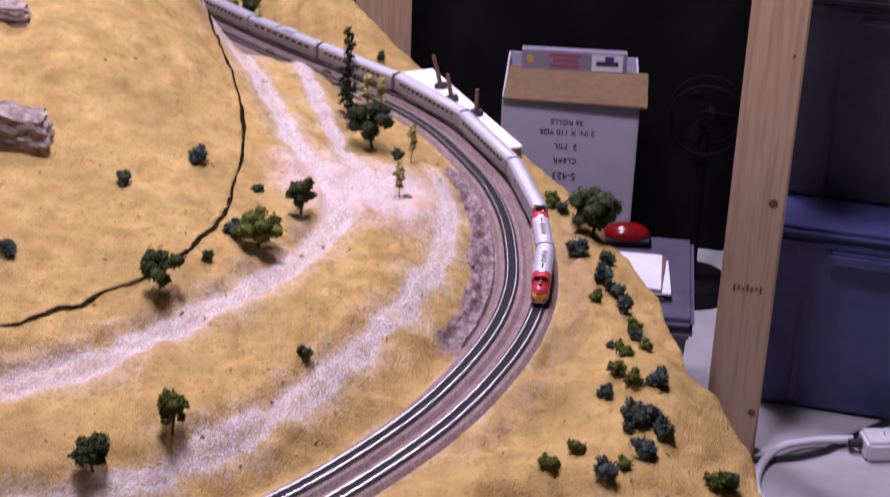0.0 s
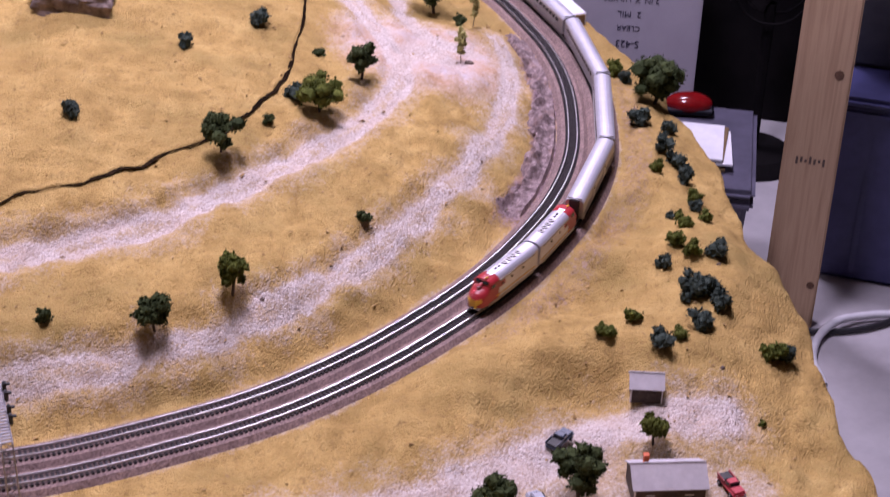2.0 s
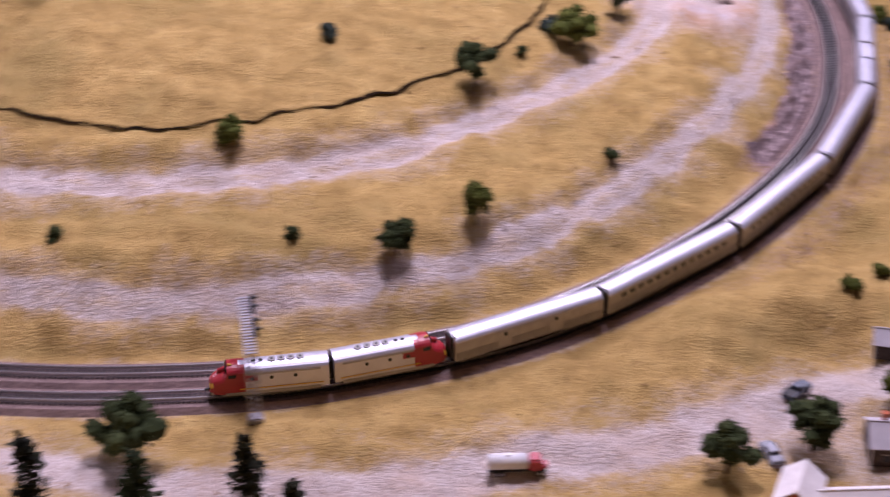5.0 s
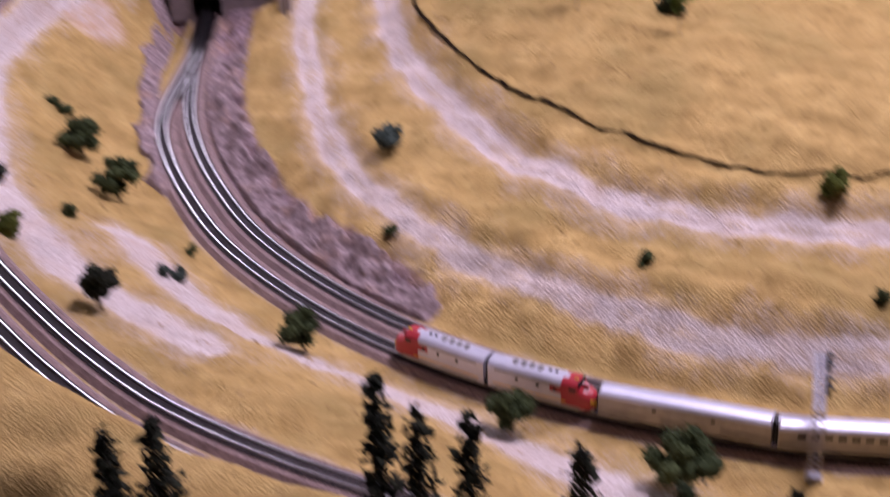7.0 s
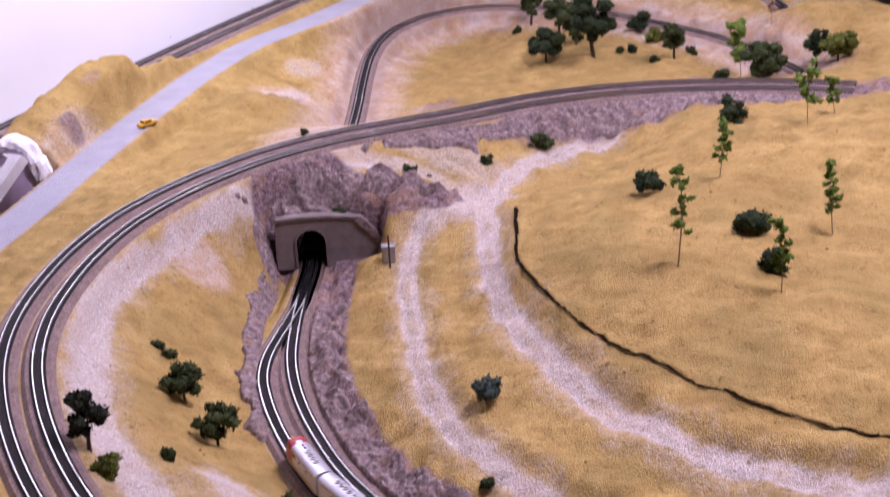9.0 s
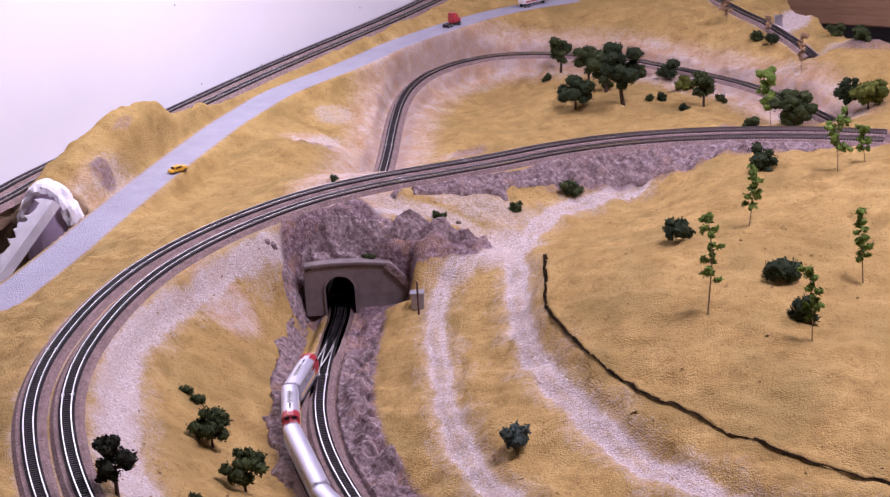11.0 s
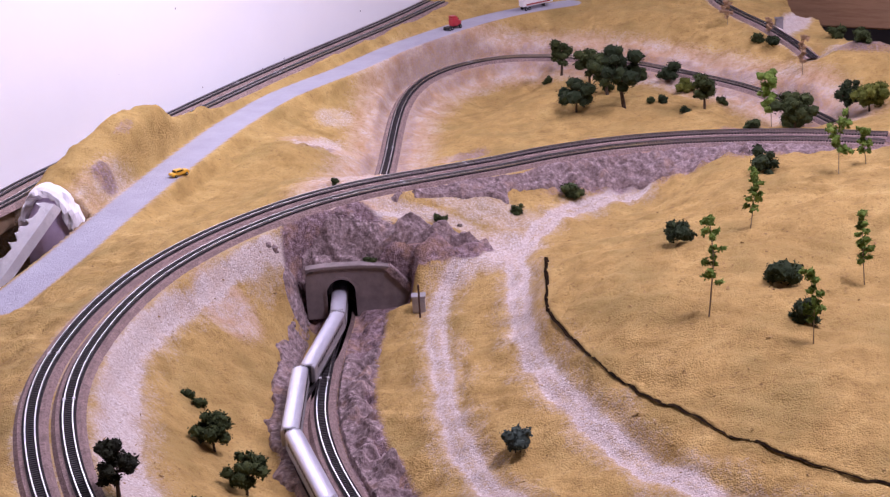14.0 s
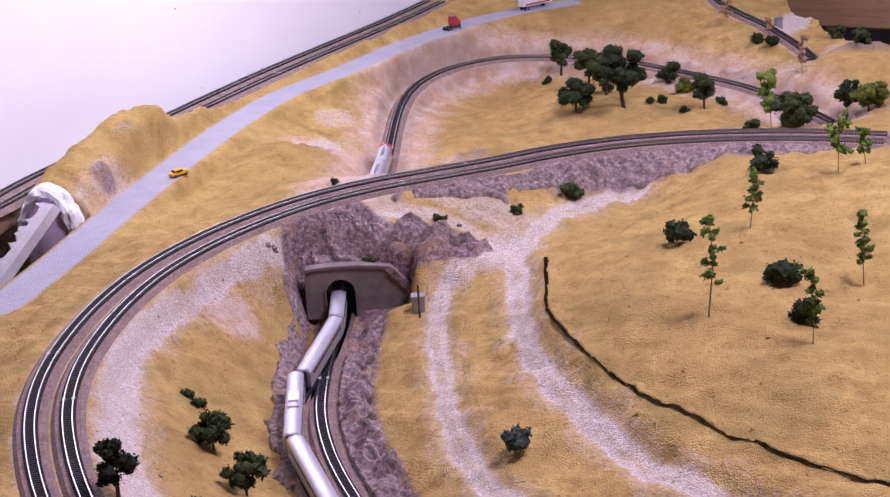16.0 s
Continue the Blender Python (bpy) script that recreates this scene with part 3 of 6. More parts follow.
# ---- room ----
def structure(name, bm, material, label="", category=""):
    return tagged(mesh_object(name, bm, material), label, category, kind="structure")


structure("floor", box((9, 9, 0.04), (0.5, 2, -0.84)), CONCRETE)
# unseen ceiling, added to close the room and bounce the lamps
structure("ceiling", box((9, 9, 0.05), (0.5, 2, 2.6)), CEIL)
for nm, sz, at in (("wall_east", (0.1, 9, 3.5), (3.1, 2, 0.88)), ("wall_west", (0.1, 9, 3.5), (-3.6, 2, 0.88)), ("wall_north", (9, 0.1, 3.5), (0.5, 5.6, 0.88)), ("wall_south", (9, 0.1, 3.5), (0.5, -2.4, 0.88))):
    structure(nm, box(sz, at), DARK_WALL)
BENCH = plain("bench_plywood", (0.30, 0.20, 0.12), (0.42, 0.29, 0.18), 0.8, 0, 20)
bench = thing("layout_bench", Matrix.Identity(4), "plywood bench frame carrying the scenery", "bench", kind="structure")
part("benchtop", box((1.55, 2.6, 0.03), (-0.35, 2.05, -0.22)), BENCH, bench)
for x, y in ((-1.05, 0.85), (0.35, 0.85), (-1.05, 3.2), (0.35, 3.2)):
    part("leg", box((0.06, 0.06, 0.58), (x, y, -0.525)), BENCH, bench)


def wood_material(name, a, b, along):
    m, nt, p = shader(name)
    mp = node(nt, "ShaderNodeMapping")
    mp.inputs["Scale"].default_value = tuple(2.0 if k == along else 45.0 for k in range(3))
    nt.links.new(node(nt, "ShaderNodeTexCoord").outputs["Object"], mp.inputs["Vector"])
    grain = noise_node(nt, 1.6, 5, 0.6, mp.outputs[0])
    c = ramp(nt, grain, [(0.3, a), (0.55, b), (0.75, tuple(0.8 * u + 0.2 * v for u, v in zip(a, b)))])
    nt.links.new(c, p.inputs["Base Color"])
    p.inputs["Roughness"].default_value = 0.75
    bump(nt, p, grain, 0.3, 0.002)
    return m


PINE = wood_material("pine_stud", (0.36, 0.22, 0.13), (0.52, 0.35, 0.22), 2)
SHELF = wood_material("brown_plank", (0.26, 0.13, 0.07), (0.40, 0.23, 0.13), 0)
KNOT = plain("wood_knot", (0.10, 0.05, 0.03), (0.18, 0.09, 0.05), 0.8, 0, 200)
STAMP = plain("ink_stamp", (0.10, 0.07, 0.06), (0.18, 0.12, 0.09), 0.9, 0, 300)
BLUE_TOTE = plain("navy_plastic", (0.045, 0.045, 0.13), (0.06, 0.06, 0.17), 0.45, 0, 30)
GREY_TOTE = plain("dark_plastic", (0.02, 0.02, 0.03), (0.035, 0.033, 0.045), 0.5, 0, 30)
CLEAR_BIN = plain("cloudy_grey_plastic", (0.08, 0.075, 0.11), (0.12, 0.11, 0.16), 0.35, 0, 30)
CARTON = plain("white_carton", (0.50, 0.46, 0.55), (0.57, 0.53, 0.62), 0.85, 0, 12)
KRAFT = plain("kraft_cardboard", (0.16, 0.10, 0.048), (0.22, 0.138, 0.068), 0.9, 0, 60)
INK = plain("dark_print_ink", (0.03, 0.025, 0.06), (0.05, 0.04, 0.09), 0.8, 0, 60)
BLUE_INK = plain("blue_print", (0.03, 0.04, 0.20), (0.05, 0.06, 0.26), 0.7, 0, 60)
PAPER = plain("white_paper", (0.72, 0.70, 0.76), (0.82, 0.80, 0.85), 0.8, 0, 40)
RED_PLASTIC = plain("red_translucent_plastic", (0.17, 0.005, 0.007), (0.24, 0.008, 0.01), 0.15, 0, 40)
WHITE_PLASTIC = plain("white_cable_plastic", (0.68, 0.66, 0.70), (0.76, 0.74, 0.78), 0.4, 0, 40)
BLACK_RUBBER = plain("black_cable_rubber", (0.012, 0.011, 0.014), (0.022, 0.02, 0.025), 0.5, 0, 60)


def wall_stud(x, y, turn, wide, label, marks):
    root = thing("wall_stud", pose(x, y, -0.82, 0, 0, turn), label, "wooden stud", "wall studs")
    part("post", box((wide, 0.038, 3.39), (0, 0, 1.695), None, 0.003), PINE, root)
    if marks:
        for u, h, r in ((0.026, 0.50, 0.008), (0.034, 0.092, 0.007), (0.03, 0.76, 0.003)):
            part("knot", rod((u, -0.0192, h), (u, -0.0202, h), r, None, 12), KNOT, root, "dark round knot")
        for k in range(7):
            part("grade_stamp", box((0.004, 0.0006, 0.014 - 0.004 * (k % 3)), (-0.022 + 0.0075 * k, -0.0194, 0.335 + 0.002 * (k % 2))), STAMP, root, "faded ink grade stamp")
    return root


wall_stud(1.301, 2.265, -30, 0.094, "bare pine stud with knots and faded stamp", True)
wall_stud(0.875, 3.09, -17, 0.112, "bare pine stud behind the layout", False)


def storage_tote(x, y, z, turn, size, material, label, lid=True):
    w, d, h = size
    root = thing("storage_tote", pose(x, y, z, 0, 0, turn), label, "storage tote", "storage totes")
    verts = [(sx * w / 2 * g, sy * d / 2 * g, k) for g, k in ((0.9, 0.0), (0.99, h * 0.93)) for sx, sy in ((-1, -1), (1, -1), (1, 1), (-1, 1))]
    me_bm = bmesh.new()
    vs = [me_bm.verts.new(v) for v in verts]
    for f in ((3, 2, 1, 0), (0, 1, 5, 4), (1, 2, 6, 5), (2, 3, 7, 6), (3, 0, 4, 7), (4, 5, 6, 7)):
        me_bm.faces.new([vs[i] for i in f])
    bmesh.ops.bevel(me_bm, geom=me_bm.edges[:], offset=0.012, segments=3, affect="EDGES")
    part("tub", me_bm, material, root)
    part("rim", box((w * 1.04, d * 1.04, h * 0.05), (0, 0, h * 0.92), None, 0.006), material, root)
    if lid:
        part("lid", box((w * 1.05, d * 1.05, h * 0.05), (0, 0, h * 0.975), None, 0.008), material, root)
    for s in (-1, 1):
        part("handle", box((w * 0.26, 0.02, h * 0.07), (0.15 * w * s, -d * 0.53, h * 0.87), None, 0.006), material, root)
        part("rib", box((0.012, 0.012, h * 0.75), (0.33 * w * s, -d * 0.475, h * 0.45), None, 0.004), material, root)
    return root


storage_tote(1.755, 2.42, -0.82, -32, (0.62, 0.44, 0.39), BLUE_TOTE, "large navy blue plastic tote on the concrete floor")
storage_tote(1.80, 2.50, -0.43, -32, (0.60, 0.42, 0.40), GREY_TOTE, "nearly black plastic tote stacked on a blue one")
storage_tote(1.045, 2.335, -0.82, -25, (0.32, 0.30, 0.36), CLEAR_BIN, "cloudy grey plastic bin with a flat lid")


def printed(text, size, at, parent, material):
    curve = bpy.data.curves.new("print", "FONT")
    curve.body, curve.size, curve.align_x, curve.align_y, curve.extrude = text, size, "CENTER", "CENTER", 0.0002
    curve.materials.append(material)
    ob = new("print", curve)
    ob.parent = parent
    ob.matrix_basis = Matrix.Translation(at) @ Euler((math.radians(90), math.radians(180), 0)).to_matrix().to_4x4()
    return ob


def tape_carton():
    root = thing("carton", pose(1.214, 2.90, -0.82, 0, 0, -22.5), "open white carton standing upside down with printed side", "carton")
    t, w, d, h = 0.004, 0.262, 0.26, 0.495
    for sz, at in (((w, t, h), (0, -d / 2, h / 2)), ((w, t, h), (0, d / 2, h / 2)), ((t, d, h), (-w / 2, 0, h / 2)), ((t, d, h), (w / 2, 0, h / 2)), ((w, d, t), (0, 0, h * 0.80))):
        part("panel", box(sz, at), CARTON, root)
    part("flap", box((w * 1.06, 0.17, t), (0.01, -d / 2 + 0.067, h + 0.003), Euler((0.04, 0, -0.03)).to_matrix()), KRAFT, root, "brown inner side of a flap folded flat")
    for text, size, z in (("36 ROLLS", 0.0155, 0.449), ("2 IN. X 110 YDS.", 0.0155, 0.428), ("2  MIL", 0.018, 0.398), ("CLEAR", 0.0155, 0.369), ("S-423", 0.0205, 0.336)):
        printed(text, size, (-0.005, -d / 2 - 0.0032, z), root, INK)
    part("label_block", box((0.034, 0.001, 0.03), (0.066, -d / 2 - 0.003, 0.28)), BLUE_INK, root)


tape_carton()


def kit_box():
    root = thing("kit_box", pose(1.243, 2.965, -0.319, 0, 0, -22.5), "lilac-white kit box with red print bars and a truck picture", "box")
    part("box_body", box((0.21, 0.022, 0.042), (0, -0.049, 0.021), None, 0.001), KIT_LILAC, root)
    for i, wd in enumerate((0.06, 0.05, 0.058)):
        part("print_bar", box((wd, 0.001, 0.007), (-0.018, -0.0605, 0.033 - 0.011 * i)), BARN_PRINT, root)
    panel = part("picture_panel", box((0.062, 0.001, 0.034), (0.066, -0.0605, 0.021)), PAPER, root)
    part("picture_shape", box((0.044, 0.001, 0.010), (0.066, -0.0612, 0.020), None, 0.0003), INK, panel)
    part("picture_shape", box((0.018, 0.001, 0.012), (0.070, -0.0612, 0.030), None, 0.0003), BLUE_INK, panel)
    part("badge", rod((-0.088, -0.0600, 0.022), (-0.088, -0.0612, 0.022), 0.008, None, 14), BADGE, root)


KIT_LILAC = plain("lilac_card", (0.24, 0.215, 0.29), (0.30, 0.27, 0.35), 0.85, 0, 40)
BARN_PRINT = plain("dull_red_print", (0.30, 0.06, 0.10), (0.38, 0.10, 0.14), 0.8, 0, 60)
BADGE = plain("yellow_badge", (0.5, 0.35, 0.05), (0.6, 0.42, 0.08), 0.6, 0, 60)
kit_box()


def papers():
    rs = np.random.RandomState(3)
    for i, (dx, dy, turn) in enumerate(((0.0, 0.0, -24), (-0.008, 0.012, -31), (0.012, -0.006, -22), (0.004, 0.010, -28), (-0.006, 0.004, -25))):
        ob = mesh_object("paper_sheet", box((0.085, 0.125, 0.004), (0, 0, 0), None, 0.0005), PAPER if i % 3 else KRAFT)
        if i == 4:
            part("printed_picture", box((0.03, 0.03, 0.0006), (-0.012, -0.035, 0.0022)), INK, ob)
        ob.matrix_world = pose(1.095 + 0.7 * dx, 2.27 + 0.7 * dy, -0.454 + 0.0045 * i, rs.uniform(-1, 1), 0, turn)
        tagged(ob, "white printed sheet lying on a plastic bin lid" if i % 3 else "brown card sheet on a plastic bin lid", "paper", "papers on the bin")


papers()


def red_lens():
    root = thing("red_reflector", pose(1.138, 2.425, -0.455, 0, 0, -20), "shiny red plastic lens lying on the bin", "reflector")
    bm = bmesh.new()
    bmesh.ops.create_uvsphere(bm, u_segments=24, v_segments=12, radius=1.0, matrix=Matrix.Translation((0, 0, 0.012)) @ Matrix.Diagonal((0.042, 0.026, 0.020, 1)))
    part("lens", bm, RED_PLASTIC, root, "", True)
    part("lens_rim", box((0.088, 0.056, 0.008), (0, 0, 0.005), None, 0.004), GREY_TOTE, root)


red_lens()


def cable(name, points, r, material, label):
    curve = bpy.data.curves.new(name, "CURVE")
    curve.dimensions, curve.bevel_depth, curve.bevel_resolution = "3D", r, 3
    s = curve.splines.new("BEZIER")
    s.bezier_points.add(len(points) - 1)
    for q, c in zip(s.bezier_points, points):
        q.co, q.handle_left_type, q.handle_right_type = c, "AUTO", "AUTO"
    curve.materials.append(material)
    return tagged(new(name, curve), label, "cable", "cables")


cable("power_cable", [(1.52, 2.205, -0.80), (1.44, 2.225, -0.805), (1.36, 2.205, -0.80), (1.30, 2.15, -0.812), (1.27, 2.05, -0.812)], 0.0075, WHITE_PLASTIC, "thick white power cable looping on the floor")
cable("power_cable", [(1.70, 2.28, -0.812), (1.55, 2.235, -0.812), (1.45, 2.20, -0.812), (1.36, 2.20, -0.812), (1.29, 2.22, -0.812)], 0.0055, BLACK_RUBBER, "black power cable lying on the floor")


def power_strip():
    root = thing("power_strip", pose(1.60, 2.165, -0.82, 0, 0, -14), "white plastic power strip lying on the floor", "power strip")
    part("housing", box((0.19, 0.06, 0.04), (0.02, 0, 0.02), None, 0.006), WHITE_PLASTIC, root)
    for u in (-0.03, 0.02, 0.07):
        socket = part("socket", box((0.026, 0.03, 0.001), (u, 0, 0.0405), None, 0.0003), PAPER, root)
        for s in (-1, 1):
            part("slot", box((0.002, 0.008, 0.001), (u + 0.006 * s, 0.003, 0.0413)), BLACK_RUBBER, socket)
    part("cable_end", rod((-0.075, 0.005, 0.02), (-0.098, 0.006, 0.02), 0.010, 0.008, 12), BLACK_RUBBER, root)


power_strip()

# plank under the unfinished end of the back tracks, and the brown plank past the layout's far corner
ob = mesh_object("roadbed_plank", box((0.085, 0.42, 0.03), (-1.408, 1.66, 0.078), Euler((0, 0, 0.06)).to_matrix(), 0.003), BENCH)
tagged(ob, "bare plywood plank carrying the back tracks", "plank", kind="structure")
ob = mesh_object("shelf_plank", box((0.9, 0.30, 0.10), (-0.16, 3.86, -0.03), Euler((0, 0, -0.1)).to_matrix(), 0.004), SHELF)
tagged(ob, "brown wooden plank shelf past the layout's far corner", "shelf")
part("bracket", box((0.04, 0.28, 0.74), (0.1, 3.86, -0.45)), SHELF, ob)


def foam_scrap():
    root = thing("foam_board", Matrix.Identity(4), "white foam board scrap at the scenery's edge", "foam board")
    a, b = Vector((0.672, 2.15, 0.0)), Vector((0.70, 1.845, 0.0))
    d = b - a
    part("slab", box((d.length, 0.052, 0.018), (a + b) / 2 + Vector((-0.014, 0, -0.008)), Euler((0, 0, math.atan2(d.y, d.x))).to_matrix(), 0.001), PAPER, root)
    part("edge", box((0.05, 0.003, 0.018), (0.682, 1.842, -0.008)), KRAFT, root)


foam_scrap()


def switch_lever(x, y, lean, h):
    root = thing("track_lever", pose(x, y, 0.002, lean, 0.6 * lean, 0), "dark brown control lever standing on white board", "lever", "control levers")
    part("base", rod((0, 0, 0), (0, 0, 0.006), 0.010, 0.008, 16), BLACK, root)
    part("stick", rod((0, 0, 0.004), (0, 0, h), 0.0032, 0.0028, 8), KNOT, root)


switch_lever(0.672, 2.075, -18, 0.045), switch_lever(0.672, 2.025, -14, 0.035), switch_lever(0.687, 1.965, 0, 0.035)


def dark_backing():
    """Added near-black panel in folds that stands in for the unlit space behind the stored boxes."""
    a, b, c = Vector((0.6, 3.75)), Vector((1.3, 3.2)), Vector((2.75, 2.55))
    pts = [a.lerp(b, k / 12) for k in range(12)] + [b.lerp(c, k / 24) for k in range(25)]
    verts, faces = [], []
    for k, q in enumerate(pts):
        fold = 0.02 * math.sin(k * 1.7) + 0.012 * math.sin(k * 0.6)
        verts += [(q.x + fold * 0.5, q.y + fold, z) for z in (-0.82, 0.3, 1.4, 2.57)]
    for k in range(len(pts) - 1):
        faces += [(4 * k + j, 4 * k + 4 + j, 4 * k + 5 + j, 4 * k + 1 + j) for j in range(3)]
    # a flat near-black flap makes the floor round the bin look unlit
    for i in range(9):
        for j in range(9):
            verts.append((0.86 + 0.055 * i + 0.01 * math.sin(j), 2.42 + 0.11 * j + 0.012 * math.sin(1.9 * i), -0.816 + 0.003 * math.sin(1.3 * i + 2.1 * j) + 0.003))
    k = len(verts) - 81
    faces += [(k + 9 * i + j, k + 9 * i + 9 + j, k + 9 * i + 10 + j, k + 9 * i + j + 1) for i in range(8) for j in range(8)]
    ob = from_lists("dark_panel", verts, faces, UNLIT_BLACK, smooth=True)
    tagged(ob, "added near-black panel standing in for unlit space behind stored boxes", "curtain", kind="structure")


# background darkness put into the colour, for the added panel and the fan
UNLIT_BLACK = plain("unlit_background_black", (0.006, 0.005, 0.006), (0.011, 0.009, 0.010), 0.9, 0, 10)
UNLIT_BLACK.node_tree.nodes["Principled BSDF"].inputs["Specular IOR Level"].default_value = 0.1
dark_backing()


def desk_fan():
    # the fan takes the panel's near-black so that it stays faint
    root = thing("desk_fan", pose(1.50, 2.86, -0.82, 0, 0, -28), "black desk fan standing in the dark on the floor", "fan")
    part("foot", rod((0, 0, 0), (0, 0, 0.03), 0.10, 0.08, 24), UNLIT_BLACK, root)
    part("neck", rod((0, 0, 0.03), (0, 0, 0.36), 0.012, None, 10), UNLIT_BLACK, root)
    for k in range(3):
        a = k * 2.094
        part("blade", box((0.055, 0.004, 0.03), (0.032 * math.cos(a), -0.01, 0.40 + 0.032 * math.sin(a)), Euler((0.4, -a, 0)).to_matrix(), 0.003), UNLIT_BLACK, root)
    part("hub", rod((0, -0.02, 0.40), (0, 0.02, 0.40), 0.018, None, 16), UNLIT_BLACK, root)
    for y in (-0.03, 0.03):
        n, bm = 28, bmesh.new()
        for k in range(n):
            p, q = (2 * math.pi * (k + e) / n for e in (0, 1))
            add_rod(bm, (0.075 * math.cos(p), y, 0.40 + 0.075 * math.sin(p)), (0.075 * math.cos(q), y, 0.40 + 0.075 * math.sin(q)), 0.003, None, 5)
        part("guard_ring", bm, UNLIT_BLACK, root)


desk_fan()

# ---- hill seam: the rim of the lift-out hill ----
def build_seam():
    c = seam.copy()
    c[:, 2] = ground_height(c[:, :2])[0]
    rs = np.random.RandomState(4)
    jag = np.convolve(rs.uniform(-1, 1, len(c) + 8), np.ones(4) / 4, "same")[4:-4]
    root = thing("hill_seam", Matrix.Identity(4), "ragged strip painted as gap shade, with turf rim, round the lift-out tan hill", "seam", kind="structure")
    s = sideways(c)
    wide = np.convolve(rs.uniform(0, 1, len(c) + 20), np.ones(7) / 7, "same")[10:-10]
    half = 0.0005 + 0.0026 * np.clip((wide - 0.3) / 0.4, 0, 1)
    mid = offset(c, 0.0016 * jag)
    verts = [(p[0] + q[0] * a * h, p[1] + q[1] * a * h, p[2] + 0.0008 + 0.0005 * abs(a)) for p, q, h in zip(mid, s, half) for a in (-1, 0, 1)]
    # near-black ribbon on top of the ground, painted as the gap's shade
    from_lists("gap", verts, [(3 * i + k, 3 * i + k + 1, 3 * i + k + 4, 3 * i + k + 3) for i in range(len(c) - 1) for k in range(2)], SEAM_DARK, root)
    lip = offset(c, -0.0062 + 0.0018 * jag)
    lip[:, 2] += 0.0008 * jag
    v, f = strip(lip, [(0.0042, -0.002), (0.0040, 0.0010), (0.0025, 0.0022), (-0.001, 0.0024), (-0.008, 0.0012), (-0.018, -0.002)])
    from_lists("rim", v, f, TURF, root, smooth=True)


build_seam()

# ---- plants ----
TONES = {"teal": ((0.030, 0.042, 0.034), (0.075, 0.095, 0.078)), "green": ((0.024, 0.034, 0.011), (0.066, 0.082, 0.028)), "olive": ((0.05, 0.06, 0.008), (0.14, 0.15, 0.03)), "pine": ((0.014, 0.022, 0.009), (0.038, 0.053, 0.021)),
         "dark": ((0.012, 0.012, 0.008), (0.032, 0.036, 0.018)), "light": ((0.08, 0.13, 0.02), (0.20, 0.28, 0.06)), "dry": ((0.30, 0.27, 0.09), (0.55, 0.50, 0.22)), "brown": ((0.35, 0.22, 0.13), (0.55, 0.38, 0.25))}


def leaf_material(name, a, b):
    m, nt, p = shader("foliage_" + name)
    geo = node(nt, "ShaderNodeNewGeometry").outputs["Random Per Island"]
    c = mix(nt, geo, a, b)
    c = mix(nt, ramp(nt, noise_node(nt, 90, 4), [(0.35, (0.7, 0.7, 0.7)), (0.6, (0, 0, 0))]), c, a)
    nt.links.new(c, p.inputs["Base Color"])
    p.inputs["Roughness"].default_value = 0.9
    p.inputs["Specular IOR Level"].default_value = 0.2
    return m


LEAVES = {k: leaf_material(k, *v) for k, v in TONES.items()}
BARK = plain("twig_bark", (0.05, 0.03, 0.02), (0.10, 0.065, 0.045), 0.95, 0, 300, 0.001)
PALE_BARK = plain("pale_twig", (0.22, 0.16, 0.11), (0.32, 0.25, 0.18), 0.95, 0, 300)
STONE = plain("loose_stone", (0.10, 0.07, 0.055), (0.24, 0.18, 0.15), 0.95, 0, 200, 0.002)
ROCK = plain("cast_plaster_rock", (0.13, 0.09, 0.075), (0.42, 0.33, 0.30), 0.9, 0, 90, 0.004)
WORDS = {"teal": "grey-green", "green": "mid-green", "olive": "yellow-green", "pine": "very dark green", "dark": "blackish green", "light": "bright green", "dry": "straw-yellow", "brown": "dry brown"}


def add_lump(bm, at, r, rs, squash=0.85, detail=2):
    made = bmesh.ops.create_icosphere(bm, subdivisions=detail, radius=1.0)
    ph = rs.uniform(0, 6, 3)
    for v in made["verts"]:
        n = noise.noise(Vector(v.co) * 2.1 + Vector(ph)) * 0.35 + rs.uniform(-0.10, 0.10)
        v.co = Vector((v.co.x, v.co.y, v.co.z * squash)) * r * (1 + n) + Vector(at)


def add_flakes(verts, faces, at, r, count, size, rs, squash=0.85):
    """Small torn foam flakes over a lump."""
    for _ in range(count):
        d = rs.normal(size=3)
        d /= np.linalg.norm(d)
        c = np.array(at) + d * [r, r, r * squash] * rs.uniform(0.85, 1.22)
        k, s = len(verts), size * rs.uniform(0.5, 1.3)
        for _ in range(4):
            verts.append(tuple(c + rs.normal(size=3) * s * 0.62))
        faces += [(k, k + 1, k + 2), (k, k + 2, k + 3), (k, k + 3, k + 1), (k + 1, k + 3, k + 2)]


def clump_mesh(name, lumps, rs, flakes=26, flake=0.0022):
    bm = bmesh.new()
    for at, r in lumps:
        add_lump(bm, at, r * 0.92, rs)
    verts = [tuple(v.co) for v in bm.verts]
    bm.verts.index_update()
    faces = [tuple(v.index for v in f.verts) for f in bm.faces]
    bm.free()
    for at, r in lumps:
        add_flakes(verts, faces, at, r, flakes, flake, rs)
    me = bpy.data.meshes.new(name)
    me.from_pydata(verts, [], faces)
    return me


seed_count = [0]


def fresh():
    seed_count[0] += 1
    return np.random.RandomState(100 + seed_count[0])


